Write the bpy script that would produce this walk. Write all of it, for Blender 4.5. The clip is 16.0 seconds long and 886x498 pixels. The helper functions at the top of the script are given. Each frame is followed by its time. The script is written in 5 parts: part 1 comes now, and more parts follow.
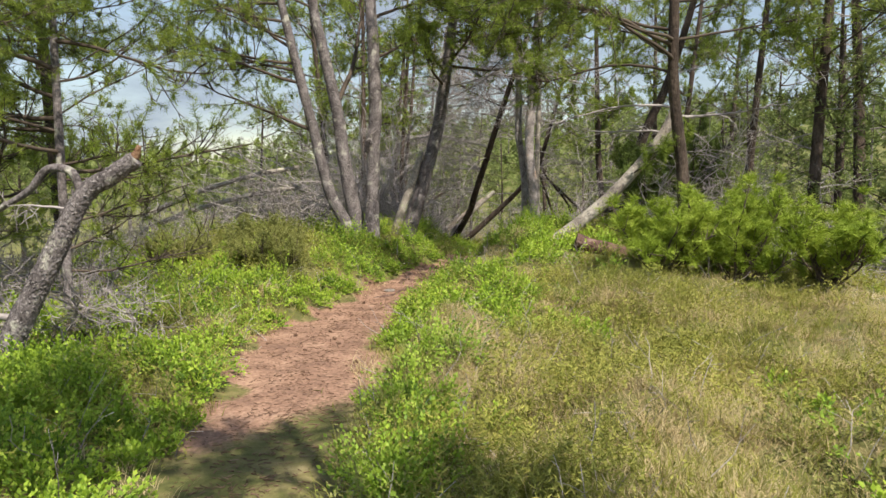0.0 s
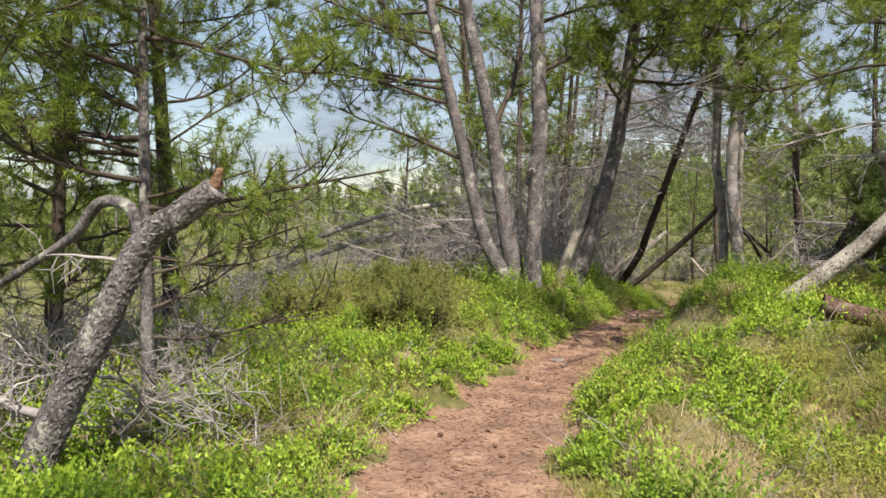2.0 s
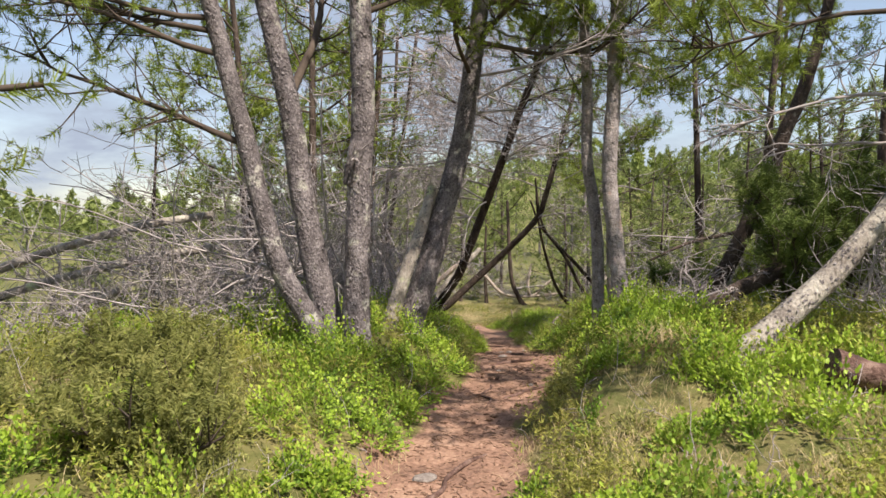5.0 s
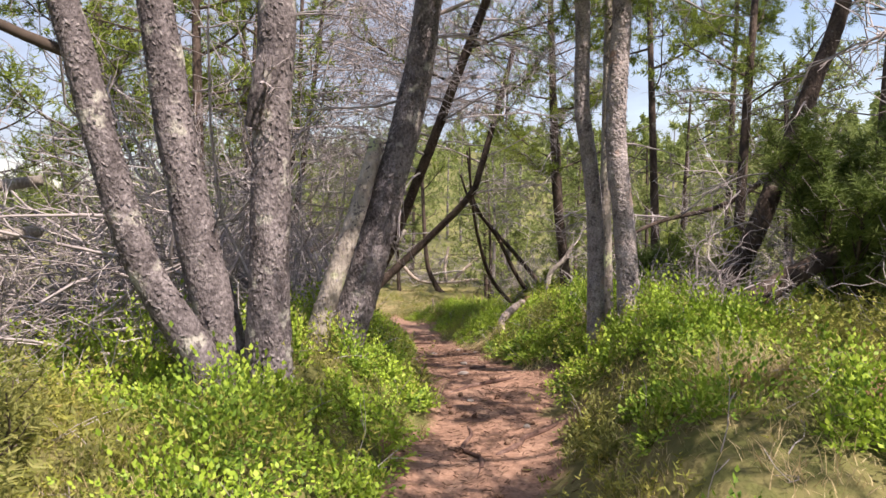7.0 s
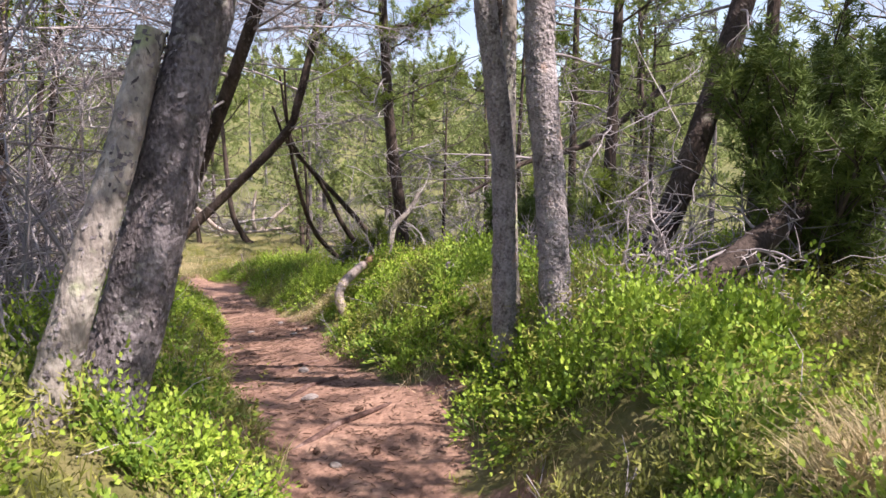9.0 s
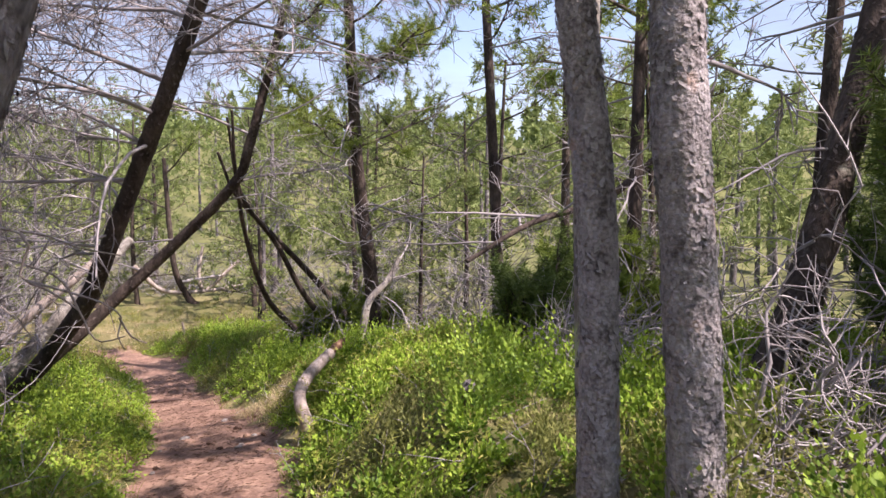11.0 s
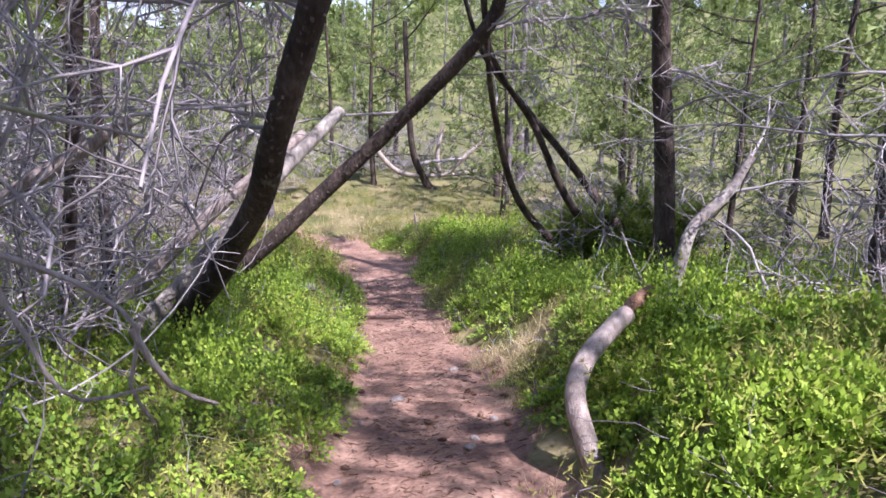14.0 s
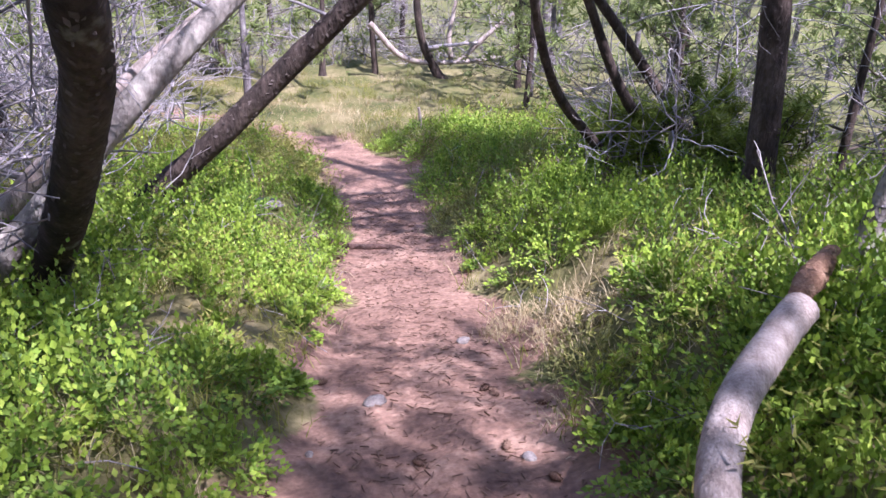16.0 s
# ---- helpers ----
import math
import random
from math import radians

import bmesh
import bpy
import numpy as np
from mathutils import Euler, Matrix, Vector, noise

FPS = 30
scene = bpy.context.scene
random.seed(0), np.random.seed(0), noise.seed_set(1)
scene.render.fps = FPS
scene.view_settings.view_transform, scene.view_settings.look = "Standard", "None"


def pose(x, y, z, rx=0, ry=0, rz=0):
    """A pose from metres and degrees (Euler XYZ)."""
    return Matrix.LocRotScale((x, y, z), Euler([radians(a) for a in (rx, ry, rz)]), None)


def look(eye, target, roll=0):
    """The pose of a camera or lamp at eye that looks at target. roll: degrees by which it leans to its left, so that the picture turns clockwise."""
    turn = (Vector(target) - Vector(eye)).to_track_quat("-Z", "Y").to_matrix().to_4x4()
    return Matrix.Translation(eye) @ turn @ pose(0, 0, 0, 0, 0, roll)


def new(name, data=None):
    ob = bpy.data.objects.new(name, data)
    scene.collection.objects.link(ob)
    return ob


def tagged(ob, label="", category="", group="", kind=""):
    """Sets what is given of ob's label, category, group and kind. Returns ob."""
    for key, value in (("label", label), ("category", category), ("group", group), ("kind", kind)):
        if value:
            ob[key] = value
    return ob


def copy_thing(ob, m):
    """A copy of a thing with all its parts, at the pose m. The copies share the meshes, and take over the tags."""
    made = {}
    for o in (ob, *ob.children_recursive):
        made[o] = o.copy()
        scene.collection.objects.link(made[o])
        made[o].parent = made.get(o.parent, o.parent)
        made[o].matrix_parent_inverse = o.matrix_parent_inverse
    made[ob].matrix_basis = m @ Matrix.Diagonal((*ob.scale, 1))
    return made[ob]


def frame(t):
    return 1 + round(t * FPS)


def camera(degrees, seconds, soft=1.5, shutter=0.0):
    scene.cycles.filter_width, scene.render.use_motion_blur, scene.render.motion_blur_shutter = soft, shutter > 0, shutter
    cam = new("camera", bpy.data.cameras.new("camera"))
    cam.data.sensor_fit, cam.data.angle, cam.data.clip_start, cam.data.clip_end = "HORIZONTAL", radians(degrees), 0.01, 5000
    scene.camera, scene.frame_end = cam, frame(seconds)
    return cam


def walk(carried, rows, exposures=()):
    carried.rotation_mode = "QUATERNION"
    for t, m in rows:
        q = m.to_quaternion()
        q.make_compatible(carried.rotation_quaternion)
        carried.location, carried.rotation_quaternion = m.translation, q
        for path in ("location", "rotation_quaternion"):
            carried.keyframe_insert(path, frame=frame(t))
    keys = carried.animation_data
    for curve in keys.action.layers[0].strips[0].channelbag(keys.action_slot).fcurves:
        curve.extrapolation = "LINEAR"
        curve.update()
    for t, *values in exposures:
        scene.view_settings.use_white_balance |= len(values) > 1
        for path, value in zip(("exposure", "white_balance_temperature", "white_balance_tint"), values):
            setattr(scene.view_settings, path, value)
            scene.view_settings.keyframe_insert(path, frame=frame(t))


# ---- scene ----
cam = camera(63.0, 16.0, soft=1.5, shutter=0.15)
METRES, EYE, TILT, LEAN, TURN = 16.0, 1.5, -6.0, 0.0, 0.0
EXPOSURES = [(0.0, 0.48, 7300, 8), (4.0, 0.55, 7300, 11), (7.0, 0.8, 7300, 21), (8.5, 0.99, 6800, 23), (9.5, 0.96, 6700, 24), (12.0, 0.9, 6600, 29), (13.0, 1.0, 6000, 30), (14.0, 1.06, 5800, 29), (15.0, 1.2, 5750, 29), (16.0, 1.22, 5600, 34)]
ROWS = [
    (0.0, 0.0, 0.0, 0.0, -0.0, 0.0, 0.0),
    (0.5, -0.0018, 0.033, 0.0019, 2.15, -1.84, -0.24),
    (1.0, -0.0103, 0.0629, 0.007, 6.96, -0.19, -1.0),
    (1.5, -0.0214, 0.0925, 0.0095, 9.97, 0.75, -1.26),
    (2.0, -0.028, 0.1245, 0.0133, 11.13, 2.75, -1.38),
    (2.5, -0.037, 0.1581, 0.0153, 11.2, 2.0, -1.4),
    (3.0, -0.0412, 0.1923, 0.0221, 3.43, 3.89, -0.44),
    (3.5, -0.0483, 0.2264, 0.0242, -3.07, 5.54, 0.32),
    (4.0, -0.0587, 0.2572, 0.0264, -4.95, 5.67, 0.54),
    (6.5, -0.077, 0.4305, 0.0425, -12.57, 1.03, 1.37),
    (7.0, -0.0773, 0.4626, 0.0423, -15.25, 2.5, 1.74),
    (7.5, -0.0772, 0.4958, 0.0464, -18.11, 2.76, 2.2),
    (8.0, -0.0729, 0.5277, 0.0496, -23.11, -0.81, 3.01),
    (8.5, -0.0626, 0.5583, 0.0535, -28.13, -3.19, 3.6),
    (11.0, -0.0137, 0.6859, 0.0733, -34.06, 0.21, 3.87),
    (11.5, -0.0018, 0.7123, 0.0757, -33.54, 5.27, 3.72),
    (12.0, 0.008, 0.7397, 0.0782, -26.94, -1.39, 2.85),
    (12.5, 0.0201, 0.7666, 0.078, -20.57, -3.73, 1.86),
    (13.0, 0.0238, 0.7939, 0.0797, -18.46, -4.27, 1.45),
    (13.5, 0.0262, 0.8194, 0.0819, -17.23, -5.11, 1.43),
    (14.0, 0.0376, 0.8464, 0.0771, -15.36, -8.1, 1.2),
    (14.5, 0.0447, 0.8742, 0.0714, -14.28, -14.07, 1.2),
    (15.0, 0.0572, 0.9011, 0.0697, -14.31, -15.77, 1.25),
    (15.5, 0.0652, 0.9314, 0.0666, -14.58, -16.05, 0.95),
    (16.0, 0.07, 0.9581, 0.0659, -14.28, -16.3, 0.83),
]
walk(cam, [(t, pose(0, 0, EYE, TILT, LEAN, TURN) @ pose(METRES * x, METRES * y, METRES * z, 90 + pitch, roll, yaw)) for t, x, y, z, yaw, pitch, roll in ROWS], exposures=EXPOSURES)

# ---- world, sun, exposure ----
SUN_EL, SUN_AZ = radians(54), radians(152)      # azimuth from +y, clockwise seen from above
sun_dir = Vector((math.sin(SUN_AZ) * math.cos(SUN_EL), math.cos(SUN_AZ) * math.cos(SUN_EL), math.sin(SUN_EL)))
world = bpy.data.worlds.new("sky")
scene.world = world
world.use_nodes = True
wn, wl = world.node_tree.nodes, world.node_tree.links
wn.clear()
w_out, w_bg, w_sky = wn.new("ShaderNodeOutputWorld"), wn.new("ShaderNodeBackground"), wn.new("ShaderNodeTexSky")
w_sky.sky_type, w_sky.sun_disc, w_sky.sun_elevation, w_sky.sun_rotation = "NISHITA", False, SUN_EL, SUN_AZ
w_co, w_map, w_noise, w_ramp, w_mix = (wn.new(k) for k in ("ShaderNodeTexCoord", "ShaderNodeMapping", "ShaderNodeTexNoise", "ShaderNodeValToRGB", "ShaderNodeMix"))
w_map.inputs["Scale"].default_value = (1.0, 1.0, 3.2)
w_noise.inputs["Scale"].default_value, w_noise.inputs["Detail"].default_value, w_noise.inputs["Roughness"].default_value = 2.3, 7.0, 0.6
w_ramp.color_ramp.elements[0].position, w_ramp.color_ramp.elements[1].position = 0.36, 0.62
w_mix.data_type = "RGBA"
w_mix.inputs["B"].default_value = (2.15, 2.7, 3.65, 1)
wl.new(w_co.outputs["Generated"], w_map.inputs["Vector"])
wl.new(w_map.outputs["Vector"], w_noise.inputs["Vector"])
wl.new(w_noise.outputs["Fac"], w_ramp.inputs["Fac"])
wl.new(w_ramp.outputs["Color"], w_mix.inputs["Factor"])
wl.new(w_sky.outputs["Color"], w_mix.inputs["A"])
wl.new(w_mix.outputs["Result"], w_bg.inputs["Color"])
w_bg.inputs["Strength"].default_value = 0.135
wl.new(w_bg.outputs["Background"], w_out.inputs["Surface"])
sun = new("sun", bpy.data.lights.new("sun", "SUN"))
sun.data.energy, sun.data.angle, sun.data.color = 4.9, radians(0.6), (1.0, 0.95, 0.86)
sun.matrix_world = look(sun_dir * 60, (0, 0, 0))


# ---- materials ----
def material(name, colors, scale=8.0, rough=0.85, bump=0.0, bump_scale=40.0, stretch=(1, 1, 1), island=0.0, translucent=0.0, fine=0.5, coat=None):
    """A surface whose colour runs through the given colours by noise at two scales, with relief, and from piece to piece."""
    m = bpy.data.materials.new(name)
    m.use_nodes = True
    n, l = m.node_tree.nodes, m.node_tree.links
    bsdf, out = n["Principled BSDF"], n["Material Output"]
    bsdf.inputs["Roughness"].default_value = rough
    bsdf.inputs["Specular IOR Level"].default_value = 0.25
    geo, mp = n.new("ShaderNodeNewGeometry"), n.new("ShaderNodeMapping")
    mp.inputs["Scale"].default_value = stretch
    l.new(geo.outputs["Position"], mp.inputs["Vector"])
    a, b = n.new("ShaderNodeTexNoise"), n.new("ShaderNodeTexNoise")
    a.inputs["Scale"].default_value, a.inputs["Detail"].default_value = scale, 4.0
    b.inputs["Scale"].default_value, b.inputs["Detail"].default_value = scale * 7.3, 3.0
    for q in (a, b):
        l.new(mp.outputs["Vector"], q.inputs["Vector"])
    mix = n.new("ShaderNodeMath")
    mix.operation = "MULTIPLY_ADD"
    l.new(b.outputs["Fac"], mix.inputs[0])
    mix.inputs[1].default_value = fine
    l.new(a.outputs["Fac"], mix.inputs[2])
    last = mix.outputs[0]
    off = 0.5 + 0.5 * fine
    if island:
        isl = n.new("ShaderNodeMath")
        isl.operation = "MULTIPLY_ADD"
        l.new(geo.outputs["Random Per Island"], isl.inputs[0])
        isl.inputs[1].default_value = island
        l.new(last, isl.inputs[2])
        last = isl.outputs[0]
        off += island * 0.5
    span = n.new("ShaderNodeMapRange")
    span.inputs["From Min"].default_value, span.inputs["From Max"].default_value = off - 0.28 - island * 0.45, off + 0.28 + island * 0.45
    l.new(last, span.inputs["Value"])
    ramp = n.new("ShaderNodeValToRGB")
    el = ramp.color_ramp.elements
    el[0].color, el[1].color = (*colors[0], 1), (*colors[-1], 1)
    for i, c in enumerate(colors[1:-1], 1):
        el.new(i / (len(colors) - 1)).color = (*c, 1)
    l.new(span.outputs["Result"], ramp.inputs["Fac"])
    color = ramp.outputs["Color"]
    if coat:                                   # patches of lichen or moss: colour, scale, threshold
        pn, pr, pm = n.new("ShaderNodeTexNoise"), n.new("ShaderNodeMapRange"), n.new("ShaderNodeMix")
        pn.inputs["Scale"].default_value, pn.inputs["Detail"].default_value = coat[1], 5.0
        l.new(geo.outputs["Position"], pn.inputs["Vector"])
        l.new(pn.outputs["Fac"], pr.inputs["Value"])
        pr.inputs["From Min"].default_value, pr.inputs["From Max"].default_value = coat[2], coat[2] + 0.08
        pm.data_type = "RGBA"
        pm.inputs["B"].default_value = (*coat[0], 1)
        l.new(pr.outputs["Result"], pm.inputs["Factor"])
        l.new(color, pm.inputs["A"])
        color = pm.outputs["Result"]
    l.new(color, bsdf.inputs["Base Color"])
    if bump:
        bn, bp = n.new("ShaderNodeTexNoise"), n.new("ShaderNodeBump")
        bn.inputs["Scale"].default_value, bn.inputs["Detail"].default_value = bump_scale, 6.0
        l.new(mp.outputs["Vector"], bn.inputs["Vector"])
        l.new(bn.outputs["Fac"], bp.inputs["Height"])
        bp.inputs["Strength"].default_value, bp.inputs["Distance"].default_value = bump, 0.02
        l.new(bp.outputs["Normal"], bsdf.inputs["Normal"])
    if translucent:
        tr, ms = n.new("ShaderNodeBsdfTranslucent"), n.new("ShaderNodeMixShader")
        l.new(color, tr.inputs["Color"])
        ms.inputs["Fac"].default_value = translucent
        l.new(bsdf.outputs["BSDF"], ms.inputs[1])
        l.new(tr.outputs["BSDF"], ms.inputs[2])
        l.new(ms.outputs["Shader"], out.inputs["Surface"])
    return m


bark_pale = material("lilac_grey_pine_bark", [(0.10, 0.085, 0.088), (0.33, 0.295, 0.305), (0.56, 0.51, 0.53)], 10, 0.9, 1.0, 60, (1, 1, 1.0), coat=((0.42, 0.29, 0.24), 5, 0.62), fine=0.8)
bark = material("grey_pine_bark", [(0.05, 0.043, 0.046), (0.15, 0.132, 0.14), (0.30, 0.272, 0.285)], 9, 0.9, 0.9, 55, (1, 1, 0.7), coat=((0.38, 0.37, 0.34), 7, 0.58), fine=0.8)
bark_dark = material("dark_pine_bark", [(0.025, 0.02, 0.018), (0.07, 0.052, 0.045), (0.15, 0.115, 0.1)], 6, 0.92, 1.0, 34, (1, 1, 0.5), coat=((0.2, 0.19, 0.16), 7, 0.66))
bark_flake_pale = material("pale_bark_flake", [(0.24, 0.21, 0.21), (0.33, 0.30, 0.305), (0.45, 0.41, 0.42)], 20, 0.9, 0.5, 80, island=0.6)
bark_flake_dark = material("dark_bark_flake", [(0.05, 0.04, 0.036), (0.10, 0.08, 0.072), (0.2, 0.165, 0.155)], 20, 0.9, 0.5, 80, island=0.6)
bark_flake = material("bark_flake", [(0.055, 0.046, 0.05), (0.16, 0.142, 0.15), (0.38, 0.35, 0.36)], 20, 0.9, 0.5, 80, island=0.6)
bare_wood = material("weathered_bare_wood", [(0.2, 0.155, 0.135), (0.38, 0.315, 0.285), (0.54, 0.47, 0.435)], 9, 0.8, 0.5, 40, (3, 3, 0.6), coat=((0.27, 0.27, 0.16), 5, 0.63))
pale_bark = material("pale_lichened_bark", [(0.12, 0.10, 0.09), (0.30, 0.27, 0.245), (0.50, 0.47, 0.42)], 7, 0.88, 0.9, 36, (1, 1, 0.6), coat=((0.38, 0.42, 0.26), 4, 0.64))
rot_wood = material("rotten_orange_wood", [(0.09, 0.05, 0.035), (0.22, 0.125, 0.08), (0.42, 0.3, 0.21)], 22, 0.9, 0.8, 60, island=0.2)
red_bark = material("reddish_rotting_bark", [(0.04, 0.026, 0.024), (0.12, 0.07, 0.06), (0.27, 0.19, 0.165)], 12, 0.9, 0.9, 40)
twig_grey = material("dead_grey_twig", [(0.15, 0.13, 0.135), (0.32, 0.288, 0.30), (0.56, 0.52, 0.535)], 3, 0.9, island=0.8)
twig_dark = material("dark_twig", [(0.03, 0.024, 0.02), (0.08, 0.062, 0.052), (0.16, 0.13, 0.11)], 3, 0.9, island=0.6)
needle = material("pine_needle", [(0.075, 0.125, 0.022), (0.2, 0.275, 0.045), (0.38, 0.44, 0.09)], 1.3, 0.55, island=0.5, translucent=0.28)
# paler needles for background pines: haze and sunlight are mixed into the colour
needle_far = material("hazy_sunlit_pine_needle", [(0.12, 0.165, 0.06), (0.24, 0.30, 0.10), (0.40, 0.45, 0.18)], 0.9, 0.6, island=0.5, translucent=0.4)
needle_young = material("fresh_pine_needle", [(0.13, 0.21, 0.025), (0.28, 0.38, 0.05), (0.43, 0.5, 0.1)], 1.6, 0.55, island=0.5, translucent=0.3)
needle_dark = material("shaded_young_conifer_needle", [(0.05, 0.085, 0.024), (0.12, 0.175, 0.042), (0.22, 0.28, 0.075)], 1.6, 0.6, island=0.5, translucent=0.2)
leaf = material("bilberry_leaf", [(0.045, 0.1, 0.02), (0.13, 0.235, 0.035), (0.29, 0.42, 0.06), (0.46, 0.56, 0.12)], 2.0, 0.5, island=0.35, translucent=0.3, fine=0.3)
# new growth's yellow-green, with the sunny highlight of the shrub tops painted in
fresh_leaf = material("fresh_sunlit_bilberry_leaf", [(0.14, 0.25, 0.03), (0.30, 0.44, 0.05), (0.5, 0.6, 0.11)], 2.6, 0.5, island=0.5, translucent=0.28, fine=0.3)
olive_leaf = material("olive_shrub_leaf", [(0.10, 0.12, 0.04), (0.24, 0.26, 0.08), (0.44, 0.43, 0.17)], 2.2, 0.6, island=0.45, translucent=0.35, fine=0.3)
heather = material("heather_sprig", [(0.10, 0.12, 0.03), (0.22, 0.24, 0.055), (0.38, 0.38, 0.095), (0.32, 0.22, 0.11)], 1.6, 0.8, island=0.5, translucent=0.2)
green_blade = material("green_grass_blade", [(0.12, 0.14, 0.025), (0.25, 0.265, 0.055), (0.40, 0.38, 0.12)], 1.2, 0.6, island=0.6, translucent=0.3)
dry_blade = material("straw_grass_blade", [(0.30, 0.23, 0.12), (0.52, 0.42, 0.25), (0.68, 0.6, 0.4)], 1.5, 0.7, island=0.6, translucent=0.25)
stone_mat = material("pale_stone", [(0.13, 0.11, 0.10), (0.24, 0.21, 0.2), (0.36, 0.33, 0.31)], 30, 0.85, 0.5, 80)
litter = material("needle_litter", [(0.09, 0.05, 0.036), (0.19, 0.115, 0.085), (0.32, 0.22, 0.165)], 10, 0.9, island=0.8)


def ground_material():
    m = material("trail_and_heath_soil", [(0.05, 0.06, 0.02), (0.11, 0.115, 0.04), (0.19, 0.165, 0.075), (0.30, 0.25, 0.14)], 1.6, 0.95, 0.9, 25)
    n, l = m.node_tree.nodes, m.node_tree.links
    bsdf = n["Principled BSDF"]
    old = bsdf.inputs["Base Color"].links[0].from_socket
    at, geo = n.new("ShaderNodeAttribute"), n.new("ShaderNodeNewGeometry")
    at.attribute_name = "trail"
    ns, nf, rp, mx, ad = n.new("ShaderNodeTexNoise"), n.new("ShaderNodeTexNoise"), n.new("ShaderNodeValToRGB"), n.new("ShaderNodeMix"), n.new("ShaderNodeMath")
    ns.inputs["Scale"].default_value, ns.inputs["Detail"].default_value, ns.inputs["Roughness"].default_value = 2.6, 9, 0.72
    nf.inputs["Scale"].default_value, nf.inputs["Detail"].default_value = 34, 6
    for q in (ns, nf):
        l.new(geo.outputs["Position"], q.inputs["Vector"])
    av = n.new("ShaderNodeMath")
    av.operation = "MULTIPLY_ADD"
    av.inputs[1].default_value = 0.55
    l.new(nf.outputs["Fac"], av.inputs[0])
    l.new(ns.outputs["Fac"], av.inputs[2])
    sp = n.new("ShaderNodeMapRange")
    sp.inputs["From Min"].default_value, sp.inputs["From Max"].default_value = 0.58, 0.98
    l.new(av.outputs[0], sp.inputs["Value"])
    e = rp.color_ramp.elements
    e[0].color, e[1].color = (0.16, 0.095, 0.074, 1), (0.42, 0.275, 0.205, 1)
    e.new(0.5).color = (0.28, 0.168, 0.125, 1)
    l.new(sp.outputs["Result"], rp.inputs["Fac"])
    ad.operation = "MULTIPLY_ADD"
    ad.inputs[1].default_value, ad.use_clamp = 0.5, False
    l.new(nf.outputs["Fac"], ad.inputs[0])
    l.new(at.outputs["Fac"], ad.inputs[2])
    st = n.new("ShaderNodeMapRange")
    st.inputs["From Min"].default_value, st.inputs["From Max"].default_value = 0.62, 0.86
    l.new(ad.outputs[0], st.inputs["Value"])
    mx.data_type = "RGBA"
    l.new(st.outputs["Result"], mx.inputs["Factor"])
    l.new(old, mx.inputs["A"])
    l.new(rp.outputs["Color"], mx.inputs["B"])
    # far off the heath turns to moss and low shrubs
    ln, fm = n.new("ShaderNodeAttribute"), n.new("ShaderNodeMix")
    ln.attribute_name = "heath"
    fm.data_type = "RGBA"
    gn, gr = n.new("ShaderNodeTexNoise"), n.new("ShaderNodeValToRGB")
    gn.inputs["Scale"].default_value, gn.inputs["Detail"].default_value, gn.inputs["Roughness"].default_value = 0.8, 10, 0.75
    l.new(geo.outputs["Position"], gn.inputs["Vector"])
    ge = gr.color_ramp.elements
    ge[0].position, ge[1].position = 0.32, 0.7
    ge[0].color, ge[1].color = (0.06, 0.075, 0.03, 1), (0.24, 0.23, 0.09, 1)
    l.new(gn.outputs["Fac"], gr.inputs["Fac"])
    l.new(ln.outputs["Fac"], fm.inputs["Factor"])
    l.new(mx.outputs["Result"], fm.inputs["A"])
    l.new(gr.outputs["Color"], fm.inputs["B"])
    l.new(fm.outputs["Result"], bsdf.inputs["Base Color"])
    return m


soil = ground_material()

# ---- mesh building ----
rng = np.random.default_rng(7)


class Shape:
    """Gathers vertices and faces, all faces of one width in one block."""

    def __init__(self):
        self.v, self.f, self.n = [], [], 0

    def add(self, verts, faces):
        verts = np.asarray(verts, float).reshape(-1, 3)
        self.v.append(verts)
        self.f.append(np.asarray(faces, int) + self.n)
        self.n += len(verts)

    def mesh(self, name, mat, smooth=False):
        me = bpy.data.meshes.new(name)
        v = np.concatenate(self.v)
        me.vertices.add(len(v))
        me.vertices.foreach_set("co", v.ravel())
        loops = np.concatenate([f.ravel() for f in self.f])
        sizes = np.concatenate([np.full(len(f), f.shape[1]) for f in self.f])
        me.loops.add(len(loops))
        me.loops.foreach_set("vertex_index", loops)
        me.polygons.add(len(sizes))
        me.polygons.foreach_set("loop_start", np.concatenate([[0], np.cumsum(sizes)[:-1]]))
        if smooth:
            me.polygons.foreach_set("use_smooth", np.ones(len(sizes), bool))
        me.materials.append(mat)
        me.update(calc_edges=True)
        return me


def part(name, shape, mat, parent=None, label="", smooth=False):
    ob = new(name, shape.mesh(name, mat, smooth))
    if parent is not None:
        ob.parent = parent
    return tagged(ob, label)


def thing(name, label, category, group="", at=(0, 0, 0)):
    ob = new(name)
    ob.location = at
    ob.empty_display_size = 0.2
    return tagged(ob, label, category, group)


def unit(a):
    return a / np.maximum(np.linalg.norm(a, axis=-1, keepdims=True), 1e-9)


